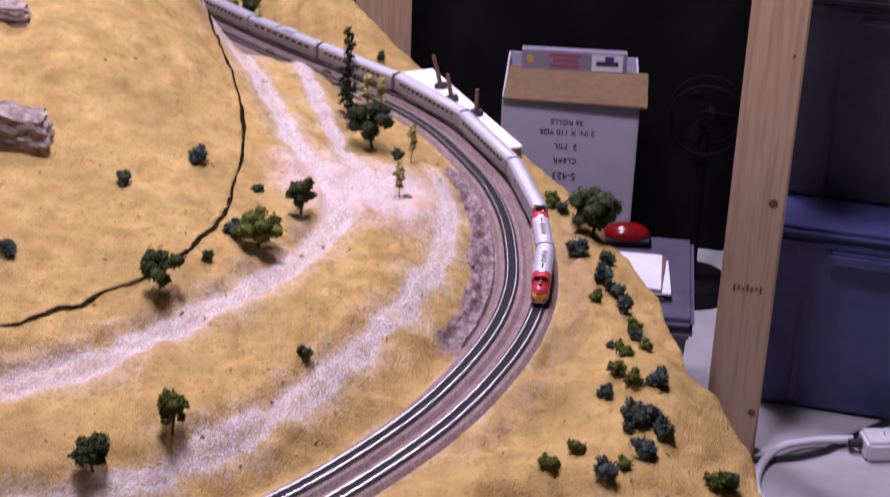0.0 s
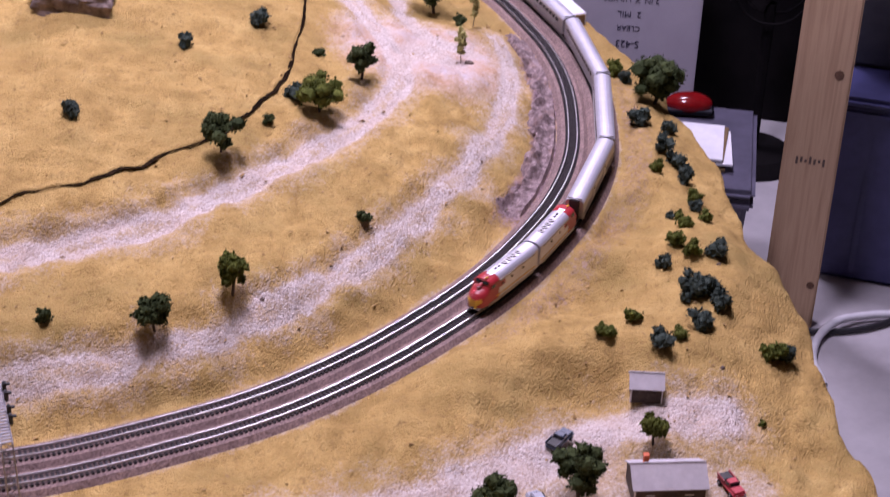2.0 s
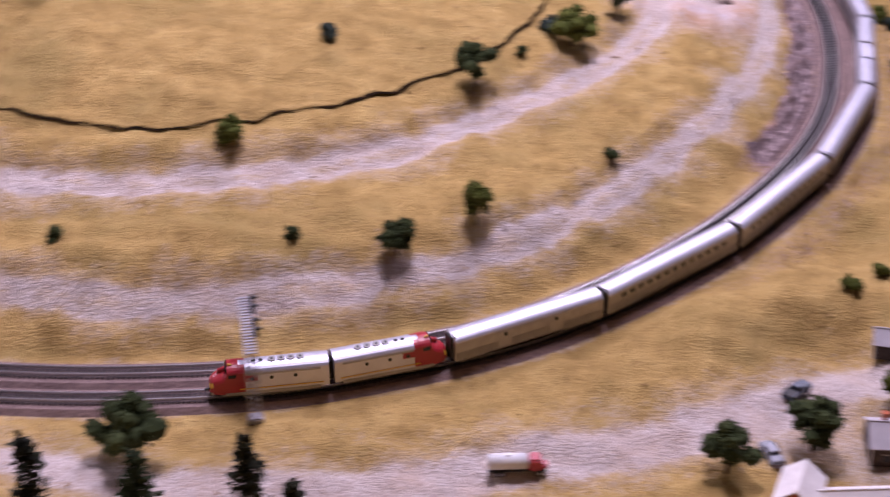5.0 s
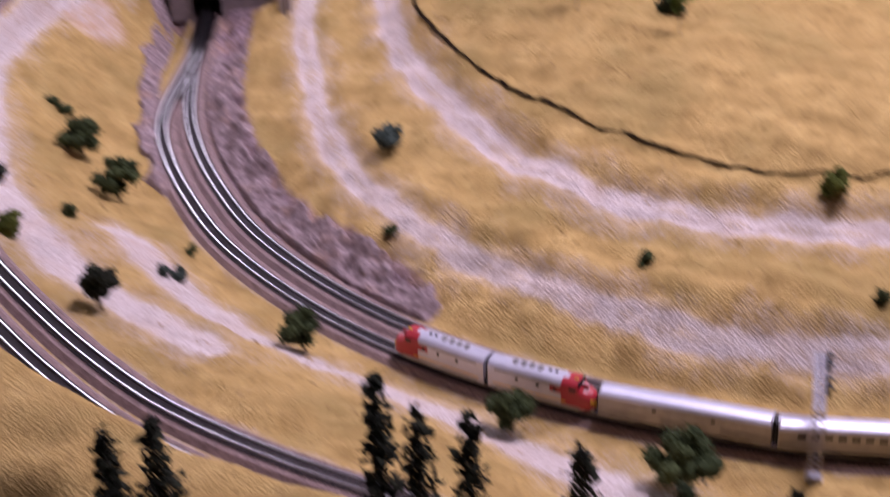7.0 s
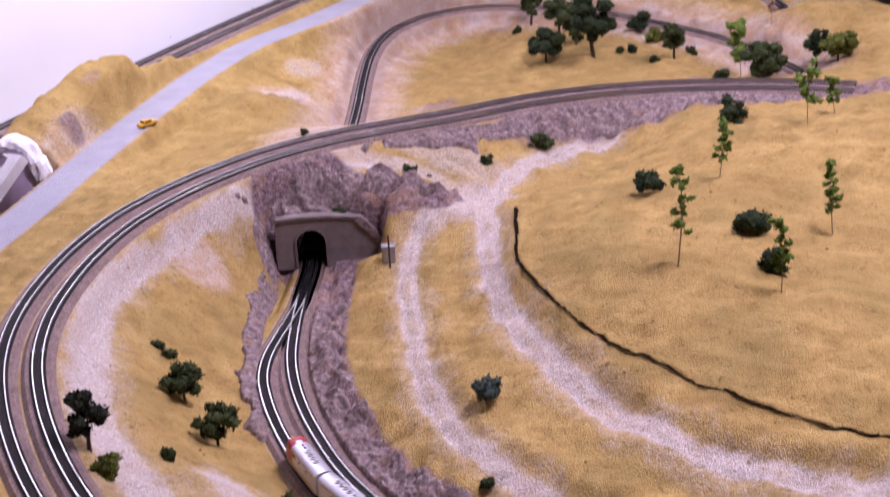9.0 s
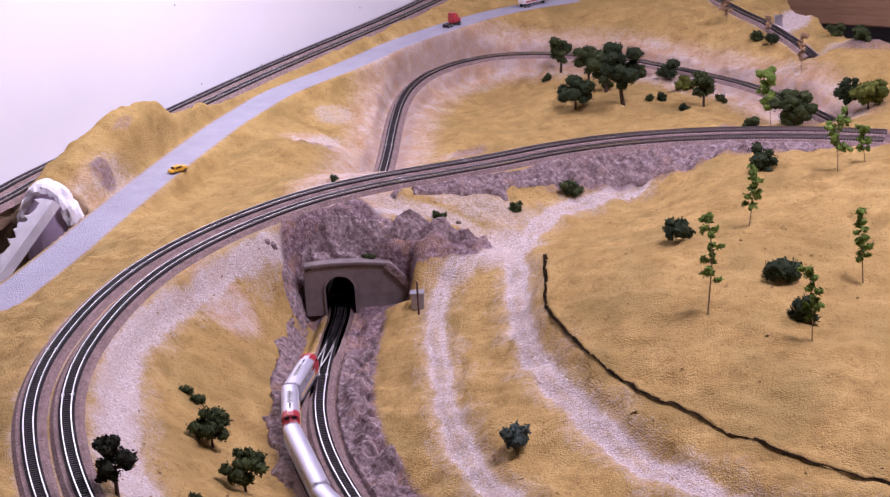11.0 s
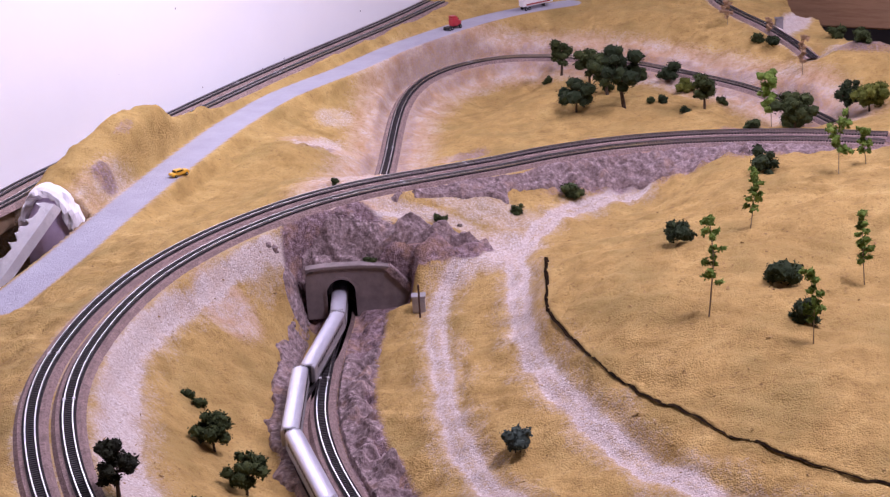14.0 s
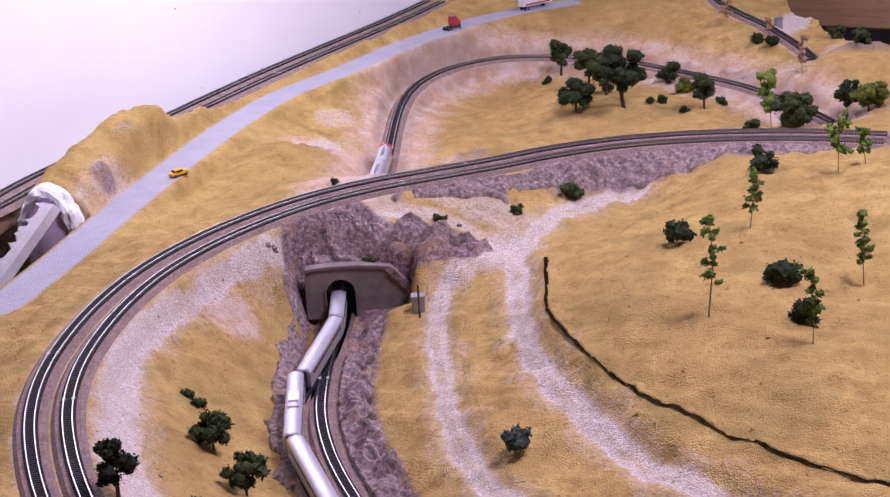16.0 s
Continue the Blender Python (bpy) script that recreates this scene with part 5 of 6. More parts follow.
def build_portal():
    root = thing("tunnel_portal", pose(PORTAL[0], PORTAL[1], -0.004, 0, 0, PORTAL_TURN), "weathered brown concrete tunnel mouth with arched opening", "tunnel portal")
    arch = [(0.0185 * math.cos(a), 0.034 + 0.0185 * math.sin(a)) for a in np.linspace(0, math.pi, 15)]
    ring = [(0.0185, 0.0)] + arch + [(-0.0185, 0.0)]
    rim = [(0.095, 0.0), (0.095, 0.024), (0.085, 0.034), (0.062, 0.062), (0.03, 0.066), (0.0, 0.067), (-0.02, 0.067), (-0.043, 0.065), (-0.045, 0.04), (-0.045, 0.0)]
    # pair the opening with the outline by arc fraction
    lr = np.r_[0, np.cumsum([math.dist(rim[i], rim[i + 1]) for i in range(len(rim) - 1)])]
    outline = [(float(np.interp(u, lr / lr[-1], [q[0] for q in rim])), float(np.interp(u, lr / lr[-1], [q[1] for q in rim]))) for u in np.linspace(0, 1, len(ring))]
    verts, faces, n = [], [], len(ring)
    for y in (-0.008, 0.004):
        verts += [(a, y, b) for a, b in ring] + [(a, y, b) for a, b in outline]
    for i in range(n - 1):
        faces += [(i, n + i, n + i + 1, i + 1), (2 * n + i, 2 * n + i + 1, 3 * n + i + 1, 3 * n + i), (i, i + 1, 2 * n + i + 1, 2 * n + i), (n + i, 3 * n + i, 3 * n + i + 1, n + i + 1)]
    from_lists("face_wall", verts, faces, PORTAL_STONE, root)
    verts, faces = [], []
    for y, g in ((-0.0095, 1.0), (-0.0095, 1.13), (-0.007, 1.13)):
        verts += [(a * g, y, b * (1 + (g - 1) * 0.45)) for a, b in ring]
    faces = [(k * n + i, (k + 1) * n + i, (k + 1) * n + i + 1, k * n + i + 1) for k in range(2) for i in range(n - 1)]
    from_lists("arch_ring", verts, faces, PORTAL_STONE, root)
    bm = bmesh.new()
    for a, b in zip(rim[3:7], rim[4:8]):
        mid, d = ((a[0] + b[0]) / 2, -0.002, (a[1] + b[1]) / 2 + 0.002), math.dist(a, b)
        add_box(bm, (d + 0.001, 0.016, 0.004), mid, Euler((0, -math.atan2(b[1] - a[1], b[0] - a[0]), 0)).to_matrix(), 0.0006)
    part("coping", bm, PORTAL_STONE, root)
    for i in range(6):
        u = i / 6
        part("wing_stone", box((0.011, 0.018, 0.010), (0.064 + 0.031 * u, -0.002, 0.060 - 0.034 * u), Euler((0.1, 0.75, 0.1)).to_matrix(), 0.0015), CRAG, root)
    verts, faces = [], []
    for k, y in enumerate(np.linspace(0.002, 0.24, 8)):
        verts += [(a * 1.02, y, b) for a, b in ring]
        if k:
            faces += [((k - 1) * n + i, (k - 1) * n + i + 1, k * n + i + 1, k * n + i) for i in range(n - 1)]
    from_lists("lining", verts, faces, TUNNEL_DARK, root)


build_portal()

# ---- lineside boxes, signal gantry ----
GALV = plain("grey_cast_metal", (0.34, 0.32, 0.35), (0.44, 0.42, 0.45), 0.4, 0.6, 90)
RUST = plain("dark_rusty_post", (0.06, 0.03, 0.025), (0.11, 0.06, 0.05), 0.9, 0, 200)
LENS = plain("signal_hood_black", (0.01, 0.01, 0.012), (0.02, 0.02, 0.024), 0.5, 0, 90)


def relay_box(x, y, w, h, label):
    root = thing("relay_cabinet", pose(x, y, ground_at(x, y) - 0.001, 0, 0, 20), label, "relay cabinet", "lineside boxes")
    part("cabinet", box((w, w * 0.8, h), (0, 0, h / 2), None, 0.0008), GALV, root)
    part("lid", box((w * 1.12, w * 0.92, h * 0.08), (0, 0, h * 1.02), None, 0.0004), GALV, root)
    part("door", box((w * 0.8, 0.0008, h * 0.8), (0, -w * 0.4 - 0.0004, h * 0.48), None, 0.0002), GALV, root)


relay_box(-0.736, 1.752, 0.016, 0.021, "grey metal relay cabinet beside the dirt road")
ob = mesh_object("line_post", rod((0, 0, -0.004), (0, 0, 0.043), 0.0014, 0.0013, 8), RUST)
ob.location = (-0.727, 1.732, ground_at(-0.727, 1.732))
tagged(ob, "plain dark rusty post standing by a relay cabinet", "post")


def signal_gantry(x, y):
    root = thing("signal_gantry", pose(x, y, ground_at(x, y), 0, 0, 4), "silver lattice cantilever signal gantry spanning two tracks", "signal")
    part("footing", box((0.012, 0.010, 0.006), (0, 0, 0.002), None, 0.001), GALV, root)
    bm = bmesh.new()
    for a in (-0.0042, 0.0042):
        for b in (-0.002, 0.002):
            add_rod(bm, (a, b, 0.004), (a, b, 0.064), 0.00055, None, 5)
    for i in range(10):
        z = 0.006 + i * 0.0058
        add_rod(bm, (-0.0042, -0.002, z), (0.0042, -0.002, z + 0.0058), 0.0004, None, 4)
        add_rod(bm, (0.0042, 0.002, z), (-0.0042, 0.002, z + 0.0058), 0.0004, None, 4)
    part("mast", bm, GALV, root)
    bm = bmesh.new()
    for a in (-0.0042, 0.0042):
        for z in (0.060, 0.066):
            add_rod(bm, (a, -0.004, z), (a, 0.074, z), 0.00055, None, 5)
    for i in range(13):
        u = -0.004 + i * 0.006
        add_rod(bm, (-0.0042, u, 0.066), (0.0042, u + 0.006, 0.066), 0.0004, None, 4)
        add_rod(bm, (0.0042, u, 0.060), (0.0042, u + 0.006, 0.066), 0.0004, None, 4)
    part("arm", bm, GALV, root)
    for i in range(20):
        part("walkway_slat", box((0.0075, 0.0022, 0.0006), (0, -0.002 + 0.0039 * i, 0.0672)), GALV, root)
    for u in (0.024, 0.036, 0.055, 0.067):
        head = part("signal_head", box((0.003, 0.0042, 0.010), (0.0062, u, 0.068), None, 0.0008), LENS, root, "black three-lamp signal head")
        part("hood", rod((0.0075, u, 0.0705), (0.0105, u, 0.0703), 0.0014, 0.0012, 8), LENS, head)


signal_gantry(-0.036, 1.019)

# ---- farmyard ----
ROOF = plain("grey_card_roof", (0.42, 0.38, 0.40), (0.50, 0.46, 0.48), 0.8, 0, 120)
BOARD = plain("brown_board_wall", (0.05, 0.035, 0.03), (0.10, 0.075, 0.06), 0.9, 0, 200)
TRIM = plain("white_trim", (0.7, 0.66, 0.66), (0.8, 0.76, 0.76), 0.7, 0, 90)
BRICK_RED = plain("chimney_red", (0.55, 0.12, 0.05), (0.62, 0.16, 0.08), 0.8, 0, 200)
BARN_RED = plain("barn_red", (0.30, 0.05, 0.04), (0.38, 0.08, 0.06), 0.85, 0, 150)
WHITE_ROOF = plain("pale_shingle_roof", (0.72, 0.66, 0.64), (0.82, 0.77, 0.75), 0.85, 0, 260, 0.0005)


def gable_house(name, x, y, turn, size, roof_mat, wall_mat, label, category, chimney=False, eaves=0.004, openings=()):
    l, d, h, rise = size
    root = thing(name, pose(x, y, ground_at(x, y) - 0.001, 0, 0, turn), label, category, "farm buildings")
    t = 0.0012
    for sx, at in (((l, t, h), (0, -d / 2, h / 2)), ((l, t, h), (0, d / 2, h / 2))):
        part("wall", box(sx, at), wall_mat, root)
    for s in (-1, 1):
        v = [(s * l / 2 - s * k * t, a, b) for k in (0, 1) for a, b in ((-d / 2, 0), (d / 2, 0), (d / 2, h), (0, h + rise), (-d / 2, h))]
        from_lists("gable_wall", v, [(0, 1, 2, 3, 4), (5, 6, 7, 8, 9)] + [(i, (i + 1) % 5, 5 + (i + 1) % 5, 5 + i) for i in range(5)], wall_mat, root)
    slope = math.atan2(rise, d / 2)
    run_len = math.hypot(rise, d / 2) + eaves
    for s in (-1, 1):
        c = (0, s * (run_len / 2) * math.cos(slope), h + rise + 0.001 - (run_len / 2) * math.sin(slope))
        part("roof_slope", box((l + 2 * eaves, run_len, 0.0012), c, Euler((-s * slope, 0, 0)).to_matrix(), 0.0002), roof_mat, root)
    part("ridge", box((l + 2 * eaves, 0.0016, 0.0010), (0, 0, h + rise + 0.0018), None, 0.0003), roof_mat, root)
    if chimney:
        c = part("chimney", box((0.004, 0.004, 0.010), (-l * 0.30, d * 0.12, h + rise + 0.001), None, 0.0003), BRICK_RED, root)
        part("chimney_cap", box((0.0048, 0.0048, 0.0012), (-l * 0.30, d * 0.12, h + rise + 0.0065), None, 0.0002), BRICK_RED, c)
    for sx in (-1, 1):
        part("corner_board", box((0.0012, 0.0012, h), (sx * (l / 2), -d / 2 - 0.0005, h / 2)), TRIM, root)
    for kind, u, w2, z0, z1 in openings:
        o = part(kind, box((w2, 0.0008, z1 - z0), (u, -d / 2 - 0.0008, (z0 + z1) / 2)), GLASS if kind == "window" else BOARD, root)
        if kind == "window":
            part("window_frame", box((w2 + 0.0012, 0.0005, 0.0008), (u, -d / 2 - 0.0012, z1 + 0.0003)), TRIM, o)


gable_house("house", 0.464, 0.953, -11, (0.057, 0.036, 0.017, 0.011), ROOF, BOARD, "brown board house under a plain grey gable roof", "house", True, 0.002,
            (("door", 0.0, 0.006, 0.0, 0.0125), ("window", -0.016, 0.006, 0.005, 0.0115), ("window", 0.015, 0.006, 0.005, 0.0115)))
gable_house("shed", 0.487, 1.060, -18, (0.026, 0.022, 0.014, 0.008), ROOF, BOARD, "small weathered brown shed with grey roof", "shed", False, 0.002, (("door", 0.004, 0.007, 0.0, 0.011),))
gable_house("barn", 0.362, 0.896, 62, (0.036, 0.030, 0.018, 0.012), WHITE_ROOF, BARN_RED, "red barn with a pale shingled gable roof", "barn", False, 0.002, (("door", 0.0, 0.009, 0.0, 0.014),))
gable_house("barn_wing", 0.405, 0.888, -4, (0.068, 0.026, 0.014, 0.009), WHITE_ROOF, BARN_RED, "long low barn wing with pale shingled roof", "barn", False, 0.002, (("window", 0.0, 0.006, 0.004, 0.010),))
gable_house("outbuilding", 0.494, 0.868, -20, (0.024, 0.02, 0.012, 0.007), ROOF, BOARD, "little grey-roofed outbuilding beside the farmhouse", "shed", False, 0.002, (("door", 0.0, 0.006, 0.0, 0.009),))

# ---- road vehicles ----
PAINTS = {"red": plain("red_toy_paint", (0.42, 0.03, 0.05), (0.5, 0.05, 0.07), 0.35, 0, 120), "yellow": plain("yellow_toy_paint", (0.70, 0.38, 0.03), (0.8, 0.46, 0.05), 0.4, 0, 120),
          "blue": plain("dark_blue_toy_paint", (0.03, 0.04, 0.07), (0.05, 0.06, 0.10), 0.4, 0, 120), "white": plain("white_toy_paint", (0.74, 0.72, 0.74), (0.8, 0.78, 0.8), 0.45, 0, 120),
          "grey": plain("grey_toy_paint", (0.2, 0.2, 0.24), (0.28, 0.28, 0.32), 0.4, 0, 120)}
TYRE = plain("toy_tyre_rubber", (0.012, 0.012, 0.012), (0.025, 0.025, 0.025), 0.8, 0, 200)


def add_wheels(root, l, w, r, fractions):
    for u in fractions:
        for s in (-1, 1):
            wheel = part("wheel", rod((u * l, s * w * 0.5 - 0.0008, r), (u * l, s * w * 0.5 + 0.0008, r), r, None, 14), TYRE, root)
            part("hub", rod((u * l, s * w * 0.5 + s * 0.0006, r), (u * l, s * w * 0.5 + s * 0.0010, r), r * 0.5, None, 10), GALV, wheel)


def motor_car(x, y, turn, paint, label, l=0.029, w=0.0115, bed=False, pitch=0):
    root = thing("pickup_truck" if bed else "car", pose(x, y, ground_at(x, y), 0, pitch, turn), label, "pickup truck" if bed else "car", "parked vehicles")
    c = PAINTS[paint]
    part("body", box((l, w, 0.0042), (0, 0, 0.0042), None, 0.0012), c, root)
    part("hood", box((l * 0.28, w * 0.86, 0.0016), (l * 0.32, 0, 0.0066), None, 0.0006), c, root)
    cab_at, cab_l = (0.02 * l, 0.28 * l) if bed else (-0.05 * l, 0.46 * l)
    cab = part("cabin", box((cab_l, w * 0.84, 0.0042), (cab_at, 0, 0.0079), None, 0.0012), c, root)
    part("windscreen", box((0.0006, w * 0.7, 0.0026), (cab_at + cab_l / 2, 0, 0.0081), Euler((0, -0.3, 0)).to_matrix()), GLASS, cab)
    part("rear_window", box((0.0006, w * 0.7, 0.0024), (cab_at - cab_l / 2, 0, 0.0081), Euler((0, 0.3, 0)).to_matrix()), GLASS, cab)
    for s in (-1, 1):
        part("side_window", box((cab_l * 0.7, 0.0005, 0.0022), (cab_at, s * w * 0.42, 0.0083)), GLASS, cab)
        part("headlight", box((0.0005, 0.0018, 0.0012), (l / 2, s * w * 0.34, 0.0048), None, 0.0002), GALV, root)
    part("bumper", box((0.0012, w * 0.95, 0.0012), (l / 2 + 0.0003, 0, 0.0028), None, 0.0003), GALV, root)
    if bed:
        part("cargo_bed", box((l * 0.36, w * 0.8, 0.0012), (-l * 0.30, 0, 0.0066), None, 0.0003), BLACK, root)
        for s in (-1, 1):
            part("bed_side", box((l * 0.40, 0.0008, 0.0026), (-l * 0.29, s * w * 0.46, 0.0072), None, 0.0003), c, root)
    add_wheels(root, l, w, 0.0023, (-0.3, 0.31))


motor_car(0.513, 0.936, -84, "red", "dark red pickup parked by the farmhouse", bed=True)
motor_car(0.397, 1.02, 40, "blue", "dark blue pickup parked under a tree", bed=True)
motor_car(0.358, 0.952, -80, "grey", "grey car parked beside the barn")
motor_car(-1.212, 2.015, 63, "yellow", "yellow open roadster on the grey highway", l=0.03, w=0.0125)


def tank_truck(x, y, turn):
    root = thing("tank_truck", pose(x, y, ground_at(x, y), 0, 0, turn), "white tank truck with a dark red cab", "truck", "parked vehicles")
    bm = rod((-0.020, 0, 0.0105), (0.008, 0, 0.0105), 0.0062, None, 18)
    part("tank", bm, PAINTS["white"], root, "glossy white cylindrical tank", True)
    for u in (-0.0202, 0.0082):
        part("tank_end", stone_free_dome(u, 0.0105, 0.0061, -1 if u < 0 else 1), PAINTS["white"], root)
    part("hatch", rod((-0.006, 0, 0.0165), (-0.006, 0, 0.0182), 0.0018, None, 10), PAINTS["white"], root)
    part("chassis", box((0.044, 0.007, 0.002), (0.001, 0, 0.0036), None, 0.0004), BLACK, root)
    cab = part("cab", box((0.009, 0.0115, 0.0115), (0.0145, 0, 0.0095), None, 0.0015), PAINTS["red"], root)
    part("windscreen", box((0.0006, 0.009, 0.0038), (0.0192, 0, 0.0122)), GLASS, cab)
    part("hood", box((0.006, 0.008, 0.005), (0.0215, 0, 0.0065), None, 0.0012), PAINTS["red"], root)
    add_wheels(root, 0.044, 0.011, 0.0028, (-0.36, -0.24, 0.40))


def stone_free_dome(x, z, r, s):
    bm = bmesh.new()
    bmesh.ops.create_uvsphere(bm, u_segments=14, v_segments=8, radius=r, matrix=Matrix.Translation((x, 0, z)) @ Matrix.Diagonal((0.28, 1, 1, 1)))
    return bm


tank_truck(0.158, 0.95, -4)


def semi_truck(x, y, turn, tx, ty, tturn):
    root = thing("tractor_truck", pose(x, y, ground_at(x, y), 0, 0, turn), "bright red tractor truck on the grey highway", "truck", "parked vehicles")
    part("chassis", box((0.040, 0.009, 0.003), (0, 0, 0.005), None, 0.0005), BLACK, root)
    cab = part("cab", box((0.015, 0.0145, 0.017), (0.003, 0, 0.0145), None, 0.0016), PAINTS["red"], root)
    part("windscreen", box((0.0006, 0.012, 0.005), (0.0107, 0, 0.0185)), GLASS, cab)
    part("hood", box((0.010, 0.010, 0.008), (0.0155, 0, 0.0105), None, 0.0014), PAINTS["red"], root)
    part("sleeper_roof", box((0.012, 0.013, 0.003), (0.001, 0, 0.0242), None, 0.0012), PAINTS["red"], root)
    add_wheels(root, 0.04, 0.0135, 0.0034, (-0.38, -0.2, 0.36))
    root = thing("trailer", pose(tx, ty, ground_at(tx, ty), 0, 0, tturn), "white box trailer with red stripe on the highway", "trailer", "parked vehicles")
    part("box_body", box((0.075, 0.016, 0.02), (0, 0, 0.0185), None, 0.0006), PAINTS["white"], root)
    part("stripe", box((0.060, 0.0166, 0.003), (0, 0, 0.012), None, 0.0001), BARN_RED, root)
    part("landing_leg", box((0.002, 0.01, 0.008), (0.018, 0, 0.0055)), BLACK, root)
    add_wheels(root, 0.075, 0.014, 0.0034, (-0.40, -0.29))


semi_truck(-1.127, 2.945, 66, -1.02, 3.14, 55)

relay_box(-0.515, 3.03, 0.014, 0.020, "grey metal relay cabinet beside the far siding")

# ---- unfinished culvert, white board and scraps ----
PLASTER = plain("raw_white_plaster", (0.74, 0.70, 0.74), (0.84, 0.80, 0.83), 0.75, 0, 60, 0.003)


LILAC_FOAM = plain("lilac_foam", (0.50, 0.38, 0.54), (0.60, 0.48, 0.64), 0.8, 0, 60, 0.001)


def build_culvert():
    root = thing("plaster_culvert", pose(-1.302, 1.815, 0.042), "unfinished white plaster arch with torn foam ramp", "culvert")
    ring = [(0.045 * math.cos(a), 0.083 * math.sin(a)) for a in np.linspace(0, math.pi, 17)]
    rs = np.random.RandomState(5)
    verts, faces, turns, sides = [], [], 34, 12
    for i in range(turns):
        a = math.pi * i / (turns - 1)
        for k in range(sides):
            b = 2 * math.pi * k / sides
            v = Vector((math.cos(a) * 3, math.sin(a) * 5, b))
            r = 0.009 + 0.004 * noise.noise(v * 1.3) + 0.002 * noise.noise(v * 4)
            verts.append(((0.047 + r * math.cos(b)) * math.cos(a), 0.002 + 1.7 * r * math.sin(b), (0.085 + r * math.cos(b)) * math.sin(a)))
    for i in range(turns - 1):
        faces += [(i * sides + k, i * sides + (k + 1) % sides, (i + 1) * sides + (k + 1) % sides, (i + 1) * sides + k) for k in range(sides)]
    from_lists("arch", verts, faces, PLASTER, root)
    n, rows = len(ring), 6
    verts = [(a * g, -0.001 - 0.026 * (1 - g * g), b * g - 0.06 * (b < 1e-6)) for g in (1.04, 0.9, 0.7, 0.5, 0.3, 0.05) for a, b in ring]
    from_lists("vault", verts, [(k * n + i, k * n + i + 1, (k + 1) * n + i + 1, (k + 1) * n + i) for k in range(rows - 1) for i in range(n - 1)], LILAC_FOAM, root, smooth=True)
    top, low = Vector((0.022, -0.030, 0.078)), Vector((-0.048, -0.130, -0.040))
    d = low - top
    along, wide = d.normalized(), Vector((0.9, -0.42, 0.1)).normalized()
    up = wide.cross(along)
    up = -up if up.z < 0 else up
    bm, rows = bmesh.new(), 46
    verts = []
    for i in range(rows):
        q = top + d * (i / (rows - 1))
        torn = 0.006 * math.sin(i * 1.1 + 1.5 * math.sin(i * 0.7)) + rs.uniform(-0.002, 0.003)
        ends = (q - wide * (0.019 + torn), q + wide * 0.019)
        verts.append([bm.verts.new(v) for v in (ends[0] - up * 0.010, ends[0] + up * (0.001 + 0.4 * torn), ends[0] + wide * 0.007 + up * 0.004, ends[1] + up * 0.004, ends[1] - up * 0.010)])
    for a, b in zip(verts, verts[1:]):
        for k in range(5):
            bm.faces.new((a[k], a[(k + 1) % 5], b[(k + 1) % 5], b[k]))
    bm.faces.new(verts[0]), bm.faces.new(verts[-1])
    bmesh.ops.recalc_face_normals(bm, faces=bm.faces)
    part("torn_ramp", bm, PLASTER, root, "torn white foam ramp with lumpy edge")


build_culvert()


def board_material():
    m, nt, p = shader("white_board_with_nicks")
    tex = node(nt, "ShaderNodeTexVoronoi")
    tex.inputs["Scale"].default_value = 26
    nt.links.new(node(nt, "ShaderNodeTexCoord").outputs["Object"], tex.inputs["Vector"])
    rare = noise_node(nt, 5, 2)
    speck = node(nt, "ShaderNodeMath", operation="MULTIPLY_ADD", in_1=0.16, in_2=-0.055)
    nt.links.new(rare, speck.inputs[0])
    less = node(nt, "ShaderNodeMath", operation="LESS_THAN")
    nt.links.new(tex.outputs["Distance"], less.inputs[0])
    nt.links.new(speck.outputs[0], less.inputs[1])
    c = mix(nt, ramp(nt, noise_node(nt, 6, 5), [(0.3, (0, 0, 0)), (0.7, (1, 1, 1))]), (0.87, 0.85, 0.89), (0.90, 0.88, 0.91))
    c = mix(nt, less.outputs[0], c, (0.28, 0.25, 0.27))
    nt.links.new(c, p.inputs["Base Color"])
    p.inputs["Roughness"].default_value = 0.6
    return m


BOARD_WHITE = board_material()
a, b = Vector((-1.527, 1.2, 0)), Vector((-1.253, 3.35, 0))
mid, d = (a + b) / 2, b - a
ob = mesh_object("backdrop_board", box((d.length + 0.8, 0.012, 1.2), (mid.x, mid.y, 0.69), Euler((0, 0, math.atan2(d.y, d.x))).to_matrix()), BOARD_WHITE)
tagged(ob, "white painted backdrop board with small dark nicks", "backdrop", kind="structure")


# ---- train ----
ride = np.vstack([outer, branch[3:]])
ride_s = np.r_[0, np.cumsum(np.linalg.norm(np.diff(ride[:, :2], axis=0), axis=1))]


def ride_at(s):
    return Vector([float(np.interp(s, ride_s, ride[:, k])) for k in range(3)])


def ride_pose(s_front, length):
    """A rigid vehicle whose bogies stand on the rails, its front at s_front."""
    a, b = ride_at(s_front - 0.2 * length), ride_at(s_front - 0.8 * length)
    mid, d = (a + b) / 2, a - b
    return Matrix.Translation(mid + Vector((0, 0, 0.0042))) @ Euler((0, -math.atan2(d.z, math.hypot(d.x, d.y)), math.atan2(d.y, d.x))).to_matrix().to_4x4()


def loft(sections):
    """Joins equal rings of points into one skin."""
    n = len(sections[0])
    verts = [p for ring in sections for p in ring]
    faces = [(k * n + i, k * n + (i + 1) % n, (k + 1) * n + (i + 1) % n, (k + 1) * n + i) for k in range(len(sections) - 1) for i in range(n)]
    return verts, faces + [tuple(range(n))[::-1], tuple((len(sections) - 1) * n + i for i in range(n))]


